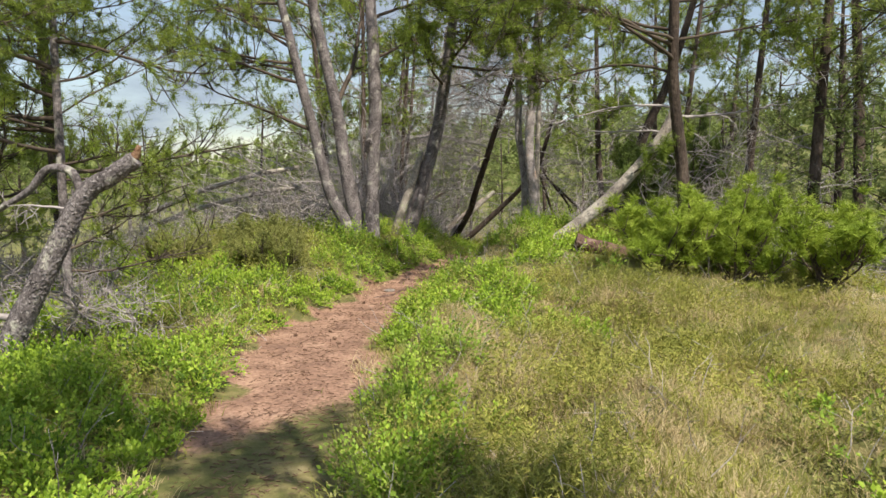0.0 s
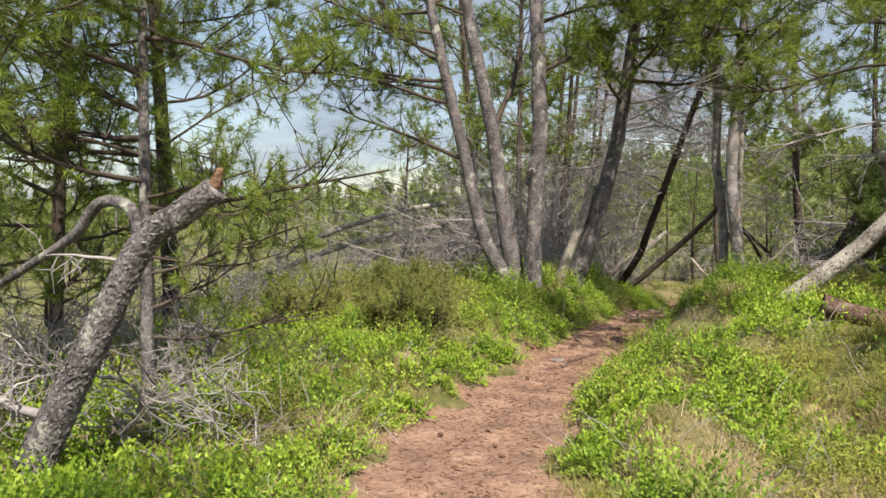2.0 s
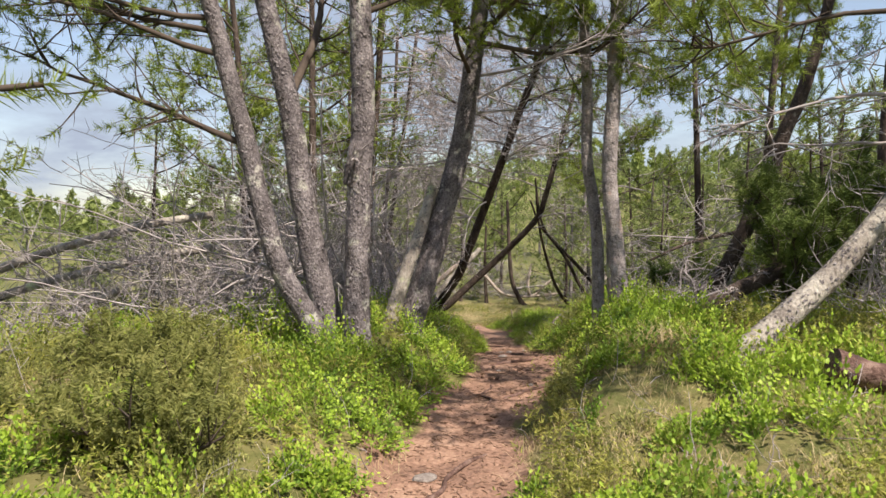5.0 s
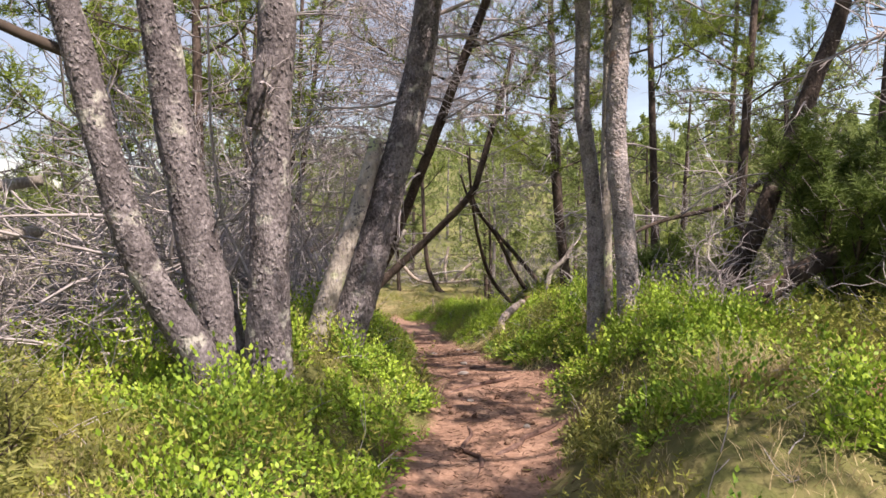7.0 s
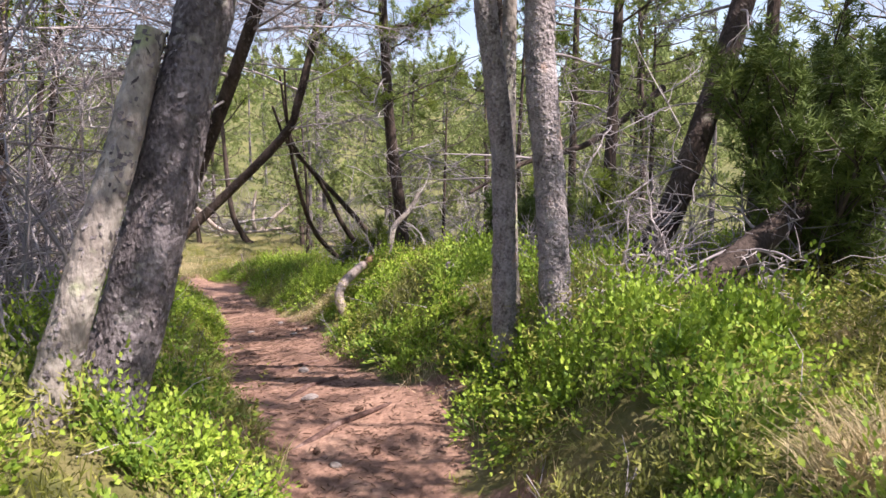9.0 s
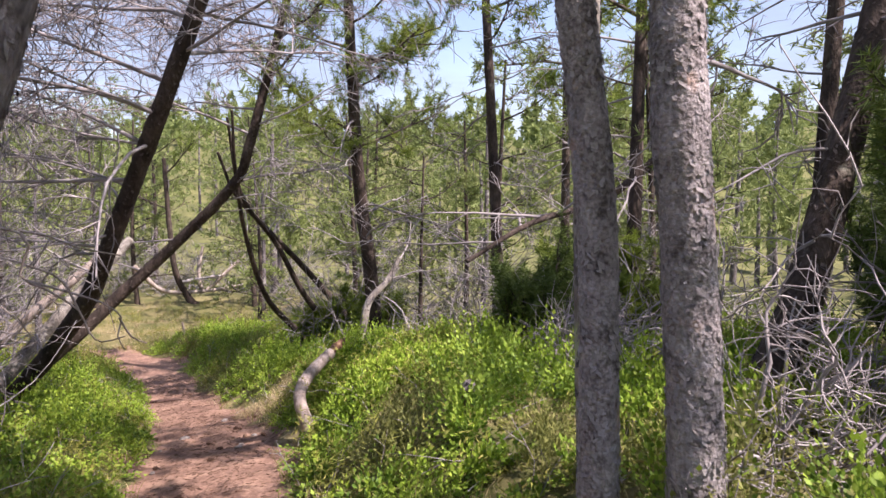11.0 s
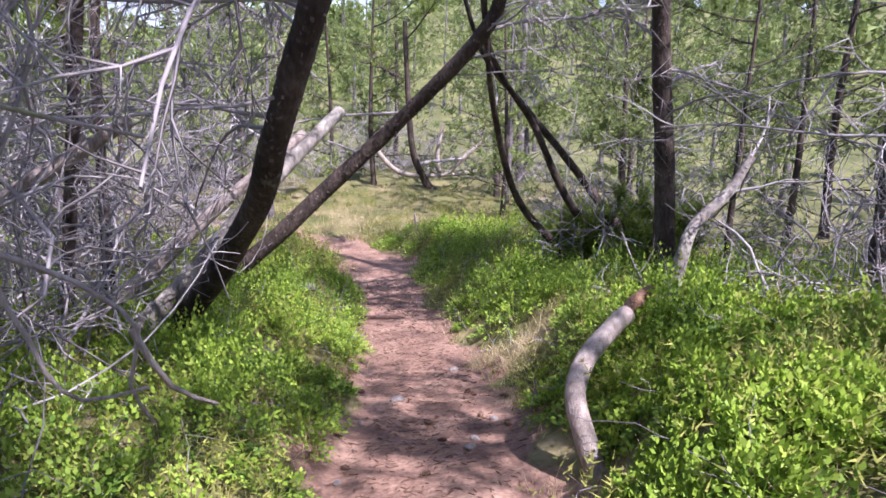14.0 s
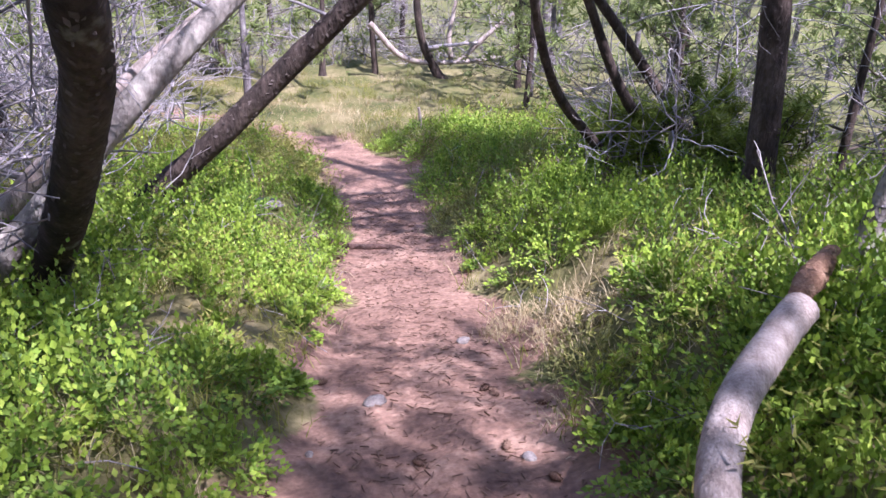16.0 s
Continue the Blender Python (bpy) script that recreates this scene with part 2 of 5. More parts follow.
def tubes(shape, P, R, sides=3):
    """Many tubes at once: P [count, points, 3], R [count, points]."""
    B, n, _ = P.shape
    if not B:
        return
    d = unit(P[:, -1] - P[:, 0])
    ref = np.where(np.abs(d[:, 2:3]) < 0.8, np.array([[0, 0, 1.0]]), np.array([[1.0, 0, 0]]))
    u = unit(np.cross(d, ref))
    w = np.cross(d, u)
    a = np.arange(sides) * 2 * np.pi / sides
    ring = u[:, None, None] * np.cos(a)[None, None, :, None] + w[:, None, None] * np.sin(a)[None, None, :, None]
    v = P[:, :, None] + ring * R[:, :, None, None]
    i, k = np.meshgrid(np.arange(n - 1), np.arange(sides), indexing="ij")
    k2 = (k + 1) % sides
    q = np.stack([i * sides + k, i * sides + k2, (i + 1) * sides + k2, (i + 1) * sides + k], -1).reshape(-1, 4)
    shape.add(v, (q[None] + (np.arange(B) * n * sides)[:, None, None]).reshape(-1, 4))


def grow(start, way, length, n=5, wig=0.15, bend=(0, 0, 0)):
    """Wandering lines from the starts: [count, n, 3]."""
    B = len(start)
    step = unit(way)[:, None] + rng.normal(0, wig, (B, n - 1, 3)).cumsum(1) + np.arange(1, n)[None, :, None] / n * np.asarray(bend, float)
    step = unit(step) * (length[:, None, None] / (n - 1))
    return np.concatenate([start[:, None], start[:, None] + step.cumsum(1)], 1)


EYE_Y, EYE_X = [0, 2.5, 4, 7, 9, 11, 13.2, 15.4, 17.5, 20.5, 24], [0, -0.6, -0.95, -1.24, -1.0, -0.2, 0.42, 1.15, 1.65, 2.15, 2.3]


def clear(P, base=(0, 0, 0), half=0.62):
    """Which of the lines leave the way along the trail free."""
    p = P + np.asarray(base, float)
    inside = (np.abs(p[..., 0] - np.interp(p[..., 1], EYE_Y, EYE_X)) < half) & (p[..., 1] < 26) & (p[..., 1] > -1) & (p[..., 2] < 2.35)
    return ~inside.any(-1)


def sprout(P, per, spread=0.9, low=0.2, high=1.0):
    """Starts and directions of side shoots on the lines P."""
    B, n, _ = P.shape
    i = np.repeat(np.arange(B), per)
    t = rng.uniform(low, high, len(i)) * (n - 1) * 0.999
    k = t.astype(int)
    f = (t - k)[:, None]
    s = P[i, k] * (1 - f) + P[i, k + 1] * f
    d = unit(P[i, k + 1] - P[i, k])
    return s, unit(d + rng.normal(0, spread, s.shape)), i


def spline(pts, step):
    """A smooth line through a few points."""
    p = np.asarray(pts, float)
    q = np.concatenate([[2 * p[0] - p[1]], p, [2 * p[-1] - p[-2]]])
    out = []
    for i in range(1, len(q) - 2):
        m = max(2, int(np.linalg.norm(q[i + 1] - q[i]) / step))
        t = np.linspace(0, 1, m, endpoint=False)[:, None]
        a, b, c, d = q[i - 1:i + 3]
        out.append(0.5 * (2 * b + (c - a) * t + (2 * a - 5 * b + 4 * c - d) * t ** 2 + (3 * b - a - 3 * c + d) * t ** 3))
    return np.concatenate(out + [p[-1:]])


def log_shape(shape, pts, r0, r1, sides=14, step=0.06, rough=0.09, flare=0.0, seed=0.0, end=True):
    """One trunk or limb with an uneven skin, and closed, splintered ends."""
    line = spline(pts, step)
    n = len(line)
    tan = unit(np.gradient(line, axis=0))
    s = np.linspace(0, 1, n)
    rad = r0 + (r1 - r0) * s
    run = np.concatenate([[0], np.cumsum(np.linalg.norm(np.diff(line, axis=0), axis=1))])
    rad = rad * (1 + flare * np.exp(-run / (r0 * 2.2)))
    ref = np.array([0, 1.0, 0.05])
    u = unit(np.cross(tan, ref))
    w = np.cross(tan, u)
    a = np.arange(sides) * 2 * np.pi / sides
    v = np.empty((n, sides, 3))
    for i in range(n):
        for k in range(sides):
            dirn = u[i] * math.cos(a[k]) + w[i] * math.sin(a[k])
            c = line[i] + dirn * rad[i]
            g = noise.noise(Vector((c * 4.5 + seed).tolist())) + 0.6 * noise.noise(Vector((c * 13 + seed).tolist())) + 0.35 * noise.noise(Vector((c * 31 + seed).tolist()))
            v[i, k] = line[i] + dirn * rad[i] * (1 + rough * g)
    i, k = np.meshgrid(np.arange(n - 1), np.arange(sides), indexing="ij")
    k2 = (k + 1) % sides
    q = np.stack([i * sides + k, i * sides + k2, (i + 1) * sides + k2, (i + 1) * sides + k], -1).reshape(-1, 4)
    shape.add(v, q)
    if end:
        for ring, out in ((v[0], -tan[0]), (v[-1], tan[-1])):
            tip = ring.mean(0) + out * rad[0] * 0.15
            m = len(ring)
            shape.add(np.concatenate([ring, tip[None]]), np.array([(j, (j + 1) % m, m) for j in range(m)]))
    return line, rad


def flakes(shape, line, rad, count, size=0.015, top=1.0):
    """Curling plates of bark on a trunk."""
    n = len(line)
    t = rng.uniform(0, top, count) * (n - 1.001)
    i = t.astype(int)
    f = (t - i)[:, None]
    c = line[i] * (1 - f) + line[i + 1] * f
    r = (rad[i] * (1 - f[:, 0]) + rad[i + 1] * f[:, 0])[:, None]
    ax = unit(line[i + 1] - line[i])
    rnd = rng.normal(size=(count, 3))
    out = unit(rnd - (rnd * ax).sum(1, keepdims=True) * ax)
    side = np.cross(ax, out)
    w, h = size * rng.uniform(0.5, 1.9, (count, 1)), size * rng.uniform(0.5, 2.0, (count, 1))
    lift, slant = rng.uniform(0.0004, 0.0032, (count, 1)), rng.normal(0, 0.6, (count, 1))
    base = c + out * r * rng.uniform(0.97, 1.05, (count, 1))
    up, sd = ax * h, (side + ax * slant) * w
    v = np.stack([base - sd + up * 0.7, base + sd + up, base + sd * 1.1 + out * lift * 0.6 - up * 0.2, base - sd * 0.9 + out * lift * 0.5,
                  base + sd * 0.8 + out * lift * 1.7 - up, base - sd * 0.8 + out * lift * 1.5 - up * 0.8], 1)
    b = (np.arange(count) * 6)[:, None]
    shape.add(v, np.concatenate([b + np.array([[0, 1, 2, 3]]), b + np.array([[3, 2, 4, 5]])]))


def needles(shape, pos, way, per=22, length=0.065, width=0.006, shoot=0.09):
    """Bottle-brush tufts of needles round the shoot tips."""
    B = len(pos)
    way = np.repeat(unit(way), per, 0)
    base = np.repeat(pos, per, 0) + way * rng.uniform(-shoot, shoot * 0.4, (B * per, 1))
    rad = rng.normal(size=(B * per, 3))
    rad = unit(rad - (rad * way).sum(1, keepdims=True) * way)
    d = unit(rad + way * rng.uniform(0.1, 1.0, (B * per, 1)))
    side = np.cross(d, rng.normal(size=d.shape))
    side = unit(side) * width * 0.5
    tip = base + d * length * rng.uniform(0.7, 1.2, (B * per, 1))
    v = np.stack([base + side, tip, base - side], 1)
    shape.add(v, np.arange(B * per * 3).reshape(-1, 3))


def smooth01(a, b, x):
    t = np.clip((x - a) / (b - a), 0, 1)
    return t * t * (3 - 2 * t)


# ---- the ground: a worn trail between low banks, then bog and hills ----
TRAIL_Y = [-60, 0, 3.3, 4.9, 6.5, 8.2, 9.6, 10.8, 12.4, 14.6, 16, 17, 18.2, 20.8, 23.0, 24.6, 27, 32, 60]
TRAIL_X = [-3, -0.7, -0.93, -0.98, -1.18, -0.9, -0.6, -0.17, 0.55, 0.78, 1.15, 1.5, 1.78, 2.1, 2.25, 1.7, -0.6, -6, -30]
TRAIL_W = [0.3, 0.3, 0.4, 0.5, 0.55, 0.48, 0.42, 0.42, 0.46, 0.46, 0.56, 0.6, 0.52, 0.36, 0.46, 0.34, 0.3, 0.3, 0.3]
PROF_Y = [-60, 0, 5, 9, 11, 13, 14, 15, 16, 17, 18.5, 20, 22, 25, 60]
PROF_Z = [-0.2, 0, 0, -0.12, 0.0, 0.0, -0.12, -0.3, -0.5, -0.7, -0.92, -1.13, -1.2, -1.25, -1.2]
BANK_Y = [-60, 2, 5, 8, 10.5, 13, 16, 18.5, 21, 25, 60]
BANK_Z = [0.05, 0.05, 0.08, 0.32, 0.42, 0.42, 0.42, 0.42, 0.36, 0.1, 0]


def ground_z(x, y):
    """Height of the ground, for arrays."""
    x, y = np.asarray(x, float), np.asarray(y, float)
    off = x - np.interp(y, TRAIL_Y, TRAIL_X)
    w = np.interp(y, TRAIL_Y, TRAIL_W)
    z = np.interp(y, PROF_Y, PROF_Z) + np.interp(y, BANK_Y, BANK_Z) * smooth01(w * 0.8, w + 0.75, np.abs(off))
    z = z + 0.25 * np.exp(-((x - 2.6) / 1.6) ** 2 - ((y - 9.5) / 2.5) ** 2) + 0.2 * np.exp(-((x - 3.0) / 1.2) ** 2 - ((y - 16.0) / 1.6) ** 2)
    z = z - 0.9 * smooth01(3.5, 9, -x) * (1 - 0.6 * smooth01(16, 21, y)) - 0.25 * smooth01(5, 12, x)
    lump = 0.085 * np.sin(x * 3.1 + 1.3 * np.sin(y * 1.7)) * np.sin(y * 2.6 + 0.8 * np.sin(x * 2.3)) + 0.02 * np.sin(x * 9.0 + y * 3) * np.sin(y * 8.1 - x * 2)
    lump = lump * (1 + 0.8 * smooth01(-0.3, 0.6, x) * (1 - smooth01(7.5, 9, y)) * smooth01(2.5, 3.5, y))
    z = z - 0.19 * np.exp(-((x - 1.95) / 0.26) ** 2 - ((y - 16.12) / 0.36) ** 2)                  # hollow under the bare log
    z = z + lump * smooth01(w * 0.7, w + 0.4, np.abs(off)) + 0.012 * np.sin(x * 11 + y * 5) * np.sin(y * 9 - x * 4)
    d = np.hypot(x, y - 12)
    az = np.arctan2(x, y - 12)
    hill = 2.2 + 6.0 * smooth01(-0.3, 0.35, az) + 0.7 * np.sin(az * 9) + 0.5 * np.sin(az * 23 + 1)
    return z + smooth01(26, 75, d) * hill + smooth01(70, 300, d) * 4 - smooth01(320, 800, d) * 6


def bands(*edges):
    return np.concatenate([np.arange(a, b, s) for a, b, s in edges])


gx = bands((-900, -120, 60), (-120, -30, 6), (-30, -8, 1.0), (-8, -3.4, 0.2), (-3.4, 4.6, 0.1), (4.6, 9, 0.2), (9, 30, 1.0), (30, 120, 6), (120, 901, 60))
gy = bands((-900, -60, 60), (-60, -6, 5), (-6, 1.2, 0.4), (1.2, 24, 0.1), (24, 32, 0.3), (32, 60, 1.5), (60, 150, 6), (150, 901, 60))
GX, GY = np.meshgrid(gx, gy)
GZ = ground_z(GX, GY)
land = Shape()
ni, nj = GX.shape
ii, jj = np.meshgrid(np.arange(ni - 1), np.arange(nj - 1), indexing="ij")
land.add(np.stack([GX, GY, GZ], -1), np.stack([ii * nj + jj, ii * nj + jj + 1, (ii + 1) * nj + jj + 1, (ii + 1) * nj + jj], -1).reshape(-1, 4))
ground = part("ground", land, soil, None, "reddish dirt trail worn through heath and moss", smooth=True)
tagged(ground, category="ground", kind="structure")
edge = 0.10 * np.sin(GY * 4.3) + 0.07 * np.sin(GY * 9.1 + 1) + 0.05 * np.sin(GX * 13)
trail = 1 - smooth01(-0.12, 0.22, np.abs(GX - np.interp(GY, TRAIL_Y, TRAIL_X)) - np.interp(GY, TRAIL_Y, TRAIL_W) + edge)
trail = np.maximum(trail, np.exp(-((GX - 1.85) / 0.2) ** 2 - ((GY - 16.15) / 0.45) ** 2))
trail = np.maximum(trail, 0.75 * np.exp(-((GX - 2.3) / 0.3) ** 2 - ((GY - 18.4) / 0.45) ** 2))
trail = trail * (0.25 + 0.75 * smooth01(3.6, 5.0, GY + 0.5 * np.sin(GX * 3.0)))      # the dirt fades into thin grass
for key, field in (("trail", trail), ("heath", smooth01(4, 14, np.hypot(GX, np.maximum(0, np.abs(GY - 12) - 12))))):
    ground.data.attributes.new(key, "FLOAT", "POINT").data.foreach_set("value", field.ravel())


def trail_gap(x, y):
    """Metres from the trail's edge (below zero: on it)."""
    return np.abs(x - np.interp(y, TRAIL_Y, TRAIL_X)) - np.interp(y, TRAIL_Y, TRAIL_W)


# ---- trees ----
def pine(name, label, pts, r0, r1, mat=None, limbs=(), crown=None, flake=0, category="pine tree", flare=0.5, sides=14, twigs=twig_grey, needle_mat=None, group="", rough=0.085, fine=4, bare=0.15):
    """A tree: its trunk through pts; limbs: rows of (share of height, azimuth in degrees, rise, length, radius, dead?);
    crown: (needles per tuft, needle length, needle width)."""
    mat = mat or bark
    base = np.array(pts[0], float)
    t = thing(name, label, category, group, at=base)
    loc = [np.array(p) - base for p in pts]
    tr = Shape()
    line, rad = log_shape(tr, loc, r0, r1, sides, flare=flare, seed=base[0] * 7 + base[1], rough=rough)
    trunk = part("trunk", tr, mat, t, smooth=True)
    if flake:
        fl = Shape()
        flakes(fl, line, rad, int(flake * 1.5), 0.0062, top=min(1.0, 3.6 / max(0.5, line[-1][2] - line[0][2])))
        tagged(part("bark", fl, bark_flake_dark if mat == bark_dark else bark_flake_pale if mat == bark_pale else bark_flake, trunk, "curling grey bark plates"), kind="stuff")
    nd = Shape()
    for share, az, rise, length, radius, live in limbs:
        s = line[int(share * (len(line) - 1))]
        d = np.array([[math.sin(radians(az)), math.cos(radians(az)), rise]])
        limb = Shape()
        P = grow(s[None], d, np.array([length]), 8, 0.10, (0, 0, 0.35 if live else -0.25))
        if not live and not clear(P[:, 3:], base, 0.5)[0]:
            continue
        tubes(limb, P, np.linspace(radius, radius * 0.3, 8)[None], 6)
        per = max(4, int(length * (10 if live else 7)))
        s1, d1, _ = sprout(P, per, 0.75, bare if live else 0.15)
        l1 = rng.uniform(0.2, 0.5, len(s1)) * length * 0.75
        Q = grow(s1, d1, l1, 5, 0.16, (0, 0, 0.4 if live else -0.35))
        Q = Q[clear(Q, base)]
        tubes(limb, Q, np.linspace(1, 0.35, 5)[None] * np.minimum(radius * 0.42, 0.011), 3)
        s2, d2, _ = sprout(Q, fine, 0.8, 0.25)
        S = grow(s2, d2, rng.uniform(0.08, 0.26, len(s2)) * min(1.2, length), 3, 0.2, (0, 0, 0.4 if live else -0.3))
        S = S[clear(S, base)]
        tubes(limb, S, np.linspace(1, 0.4, 3)[None] * np.full((len(S), 1), 0.0042), 3)
        part("limb", limb, twigs if not live else twig_dark, t)
        if live and crown:
            tip = np.concatenate([S[:, -1], Q[:, -1], P[:, -1]])
            way = np.concatenate([S[:, -1] - S[:, -2], Q[:, -1] - Q[:, -2], P[:, -1] - P[:, -2]])
            keep = rng.random(len(tip)) < live * 0.85
            needles(nd, tip[keep], way[keep] + np.array([0, 0, 0.03]), *crown)
    if nd.n:
        part("crown", nd, needle_mat or needle, t, "tufts of green pine needles")
    return t


def ring_limbs(n, low, high, length, radius, rise=0.25, live=0.8, az=(0, 360), seed=1):
    r = random.Random(seed)
    return [(low + (high - low) * (i + r.random()) / n, r.uniform(*az), rise + r.uniform(-0.25, 0.25), length * r.uniform(0.6, 1.15), radius * r.uniform(0.7, 1.2), live) for i in range(n)]


NEAR = (60, 0.08, 0.007, 0.13)
FINE = (64, 0.07, 0.0046, 0.1)
# the clump on the bank: three stems and a half-dead one
A_PTS = [(-1.33, 11.4, 0.25), (-1.5, 11.4, 0.66), (-1.75, 11.4, 1.12), (-1.9, 11.4, 1.65), (-2.0, 11.4, 2.1), (-2.24, 11.4, 3.07), (-2.47, 11.4, 4.08), (-2.75, 11.5, 5.6)]
pine("pine_tree", "grey flaking pine trunk leaning out over the bank", A_PTS, 0.095, 0.05, bark, group="pine clump on the bank", flake=1500, crown=NEAR, limbs=[
    (0.36, 275, 0.25, 1.9, 0.034, 0.6), (0.53, 285, 0.1, 2.3, 0.028, 0.9), (0.6, 270, 0.3, 2.4, 0.028, 0.9), (0.68, 255, 0.15, 2.2, 0.026, 0.9), (0.72, 290, 0.1, 2.3, 0.026, 0.9), (0.85, 275, 0.2, 2.0, 0.022, 0.9), (0.5, 262, 0.15, 2.2, 0.028, 0.7), (0.56, 280, 0.2, 1.9, 0.028, 0.5), (0.62, 245, 0.3, 1.5, 0.02, 0.4), (0.75, 60, 0.4, 1.1, 0.02, 0.4), (0.8, 300, 0.4, 1.5, 0.02, 0.5), (0.9, 200, 0.5, 1.2, 0.02, 0.6), (0.22, 250, 0.1, 0.7, 0.012, 0), (0.97, 330, 0.8, 1.0, 0.02, 0.6)])
B_PTS = [(-1.28, 11.6, 0.3), (-1.4, 11.6, 0.8), (-1.5, 11.6, 1.3), (-1.6, 11.6, 1.9), (-1.68, 11.6, 2.5), (-1.88, 11.6, 3.42), (-2.03, 11.6, 4.15), (-2.2, 11.7, 5.8)]
pine("pine_tree", "purplish grey pine trunk in a clump", B_PTS, 0.12, 0.055, bark, group="pine clump on the bank", flake=1500, crown=NEAR, limbs=[
    (0.42, 20, 1.6, 2.6, 0.045, 0.3), (0.7, 260, 0.4, 1.4, 0.022, 0.3), (0.78, 120, 0.5, 1.2, 0.02, 0.4), (0.9, 20, 0.6, 1.2, 0.02, 0.6), (0.97, 200, 0.8, 1.1, 0.02, 0.6)])
C_PTS = [(-1.12, 11.4, 0.3), (-1.12, 11.4, 0.9), (-1.1, 11.4, 1.5), (-1.08, 11.4, 2.0), (-1.05, 11.4, 2.5), (-1.08, 11.4, 3.5), (-1.12, 11.45, 4.3), (-1.1, 11.5, 6.2)]
C = pine("pine_tree", "grey straight pine trunk with a burl", C_PTS, 0.11, 0.075, bark, group="pine clump on the bank", flake=1300, crown=NEAR, limbs=[
    (0.5, 85, 0.3, 1.6, 0.03, 0.45), (0.62, 70, 0.35, 1.9, 0.03, 0.7), (0.7, 250, 0.3, 1.4, 0.024, 0.5), (0.76, 140, 0.2, 1.8, 0.03, 0.8), (0.84, 100, 0.4, 1.7, 0.026, 0.8), (0.92, 330, 0.5, 1.4, 0.022, 0.8), (0.97, 30, 0.9, 1.2, 0.02, 0.8), (0.3, 200, 0.05, 0.35, 0.018, 0)])
burl = Shape()
log_shape(burl, [(-0.06, -0.05, 1.52), (-0.02, -0.085, 1.68), (0.04, -0.05, 1.86)], 0.05, 0.075, 10, 0.03, 0.3)
part("burl", burl, bark, C, "knobbly dark burl", smooth=True)
D_PTS = [(-0.72, 12.3, 0.15), (-0.6, 12.3, 0.5), (-0.46, 12.3, 0.9), (-0.28, 12.3, 1.54), (-0.1, 12.3, 2.2), (0.03, 12.3, 3.0), (0.14, 12.3, 3.82), (0.3, 12.25, 5.4)]
D = pine("pine_tree", "leaning pine with a strip of bare pale wood", D_PTS, 0.13, 0.06, bark, fine=5, group="pine clump on the bank", flake=1700, crown=NEAR, limbs=[
    (0.55, 200, 0.2, 1.5, 0.026, 0.7), (0.62, 150, 0.25, 1.9, 0.03, 0.9), (0.68, 100, 0.25, 1.9, 0.03, 0.9), (0.74, 190, 0.1, 2.1, 0.03, 0.95), (0.8, 130, 0.2, 2.2, 0.03, 0.95), (0.85, 70, 0.3, 1.8, 0.026, 0.9), (0.95, 240, 0.4, 1.2, 0.022, 0.8), (0.48, 60, 0.1, 1.3, 0.014, 0), (0.4, 290, 0.0, 0.9, 0.012, 0), (0.5, 85, 0.35, 1.7, 0.016, 0), (0.55, 105, 0.2, 1.6, 0.016, 0), (0.6, 75, 0.3, 1.8, 0.016, 0), (0.66, 50, 0.2, 1.8, 0.016, 0), (0.45, 120, 0.1, 1.3, 0.014, 0)]
    + ring_limbs(6, 0.6, 0.92, 2.1, 0.025, 0.15, 0.95, az=(45, 100), seed=71) + ring_limbs(2, 0.58, 0.85, 1.8, 0.024, 0.15, 0.95, az=(215, 235), seed=72))
strip = Shape()
log_shape(strip, [(0.18, -0.02, 0.5), (0.36, -0.05, 1.1), (0.53, -0.06, 1.6), (0.62, -0.04, 1.95)], 0.04, 0.022, 8, 0.05, 0.2)
part("bare_strip", strip, bare_wood, D, "pale barkless strip")
pine("dead_pine", "pale split stem leaning against a living pine", [(-0.86, 12.2, 0.3), (-0.77, 12.2, 0.63), (-0.64, 12.2, 1.02), (-0.49, 12.25, 1.43), (-0.36, 12.3, 1.85)], 0.08, 0.05, pale_bark, category="dead stem", flare=0.3, flake=300)

# the pair beside the trail
L_PTS = [(1.44, 12.6, 0.2), (1.43, 12.6, 0.7), (1.42, 12.6, 1.3), (1.37, 12.6, 1.75), (1.3, 12.6, 2.2), (1.3, 12.6, 2.9), (1.25, 12.6, 4.2), (1.3, 12.6, 5.8)]
pine("pine_tree", "slim scaly grey pine trunk beside the trail", L_PTS, 0.066, 0.045, bark_pale, group="pine pair beside the trail", flake=1500, crown=NEAR, flare=0.25, limbs=[
    (0.55, 150, 0.3, 1.3, 0.02, 0.5), (0.66, 210, 0.2, 1.6, 0.022, 0.8), (0.74, 170, 0.2, 1.8, 0.024, 0.9), (0.86, 250, 0.3, 1.3, 0.022, 0.9), (0.2, 30, 0.0, 0.5, 0.009, 0)])
pine("pine_tree", "thin lichened pine stem behind two thicker trunks", [(1.72, 12.9, 0.2), (1.69, 12.9, 0.8), (1.67, 12.9, 1.6), (1.68, 12.9, 2.6), (1.72, 12.95, 4.6)], 0.05, 0.03, pale_bark, group="pine pair beside the trail", flake=500, crown=NEAR, flare=0.2, limbs=ring_limbs(5, 0.6, 1, 0.9, 0.014, 0.3, 0.5, seed=3))
R_PTS = [(1.6, 12.35, 0.2), (1.58, 12.35, 0.7), (1.53, 12.35, 1.3), (1.47, 12.35, 1.75), (1.46, 12.35, 2.15), (1.5, 12.35, 2.85), (1.6, 12.4, 4.2), (1.75, 12.4, 6.2)]
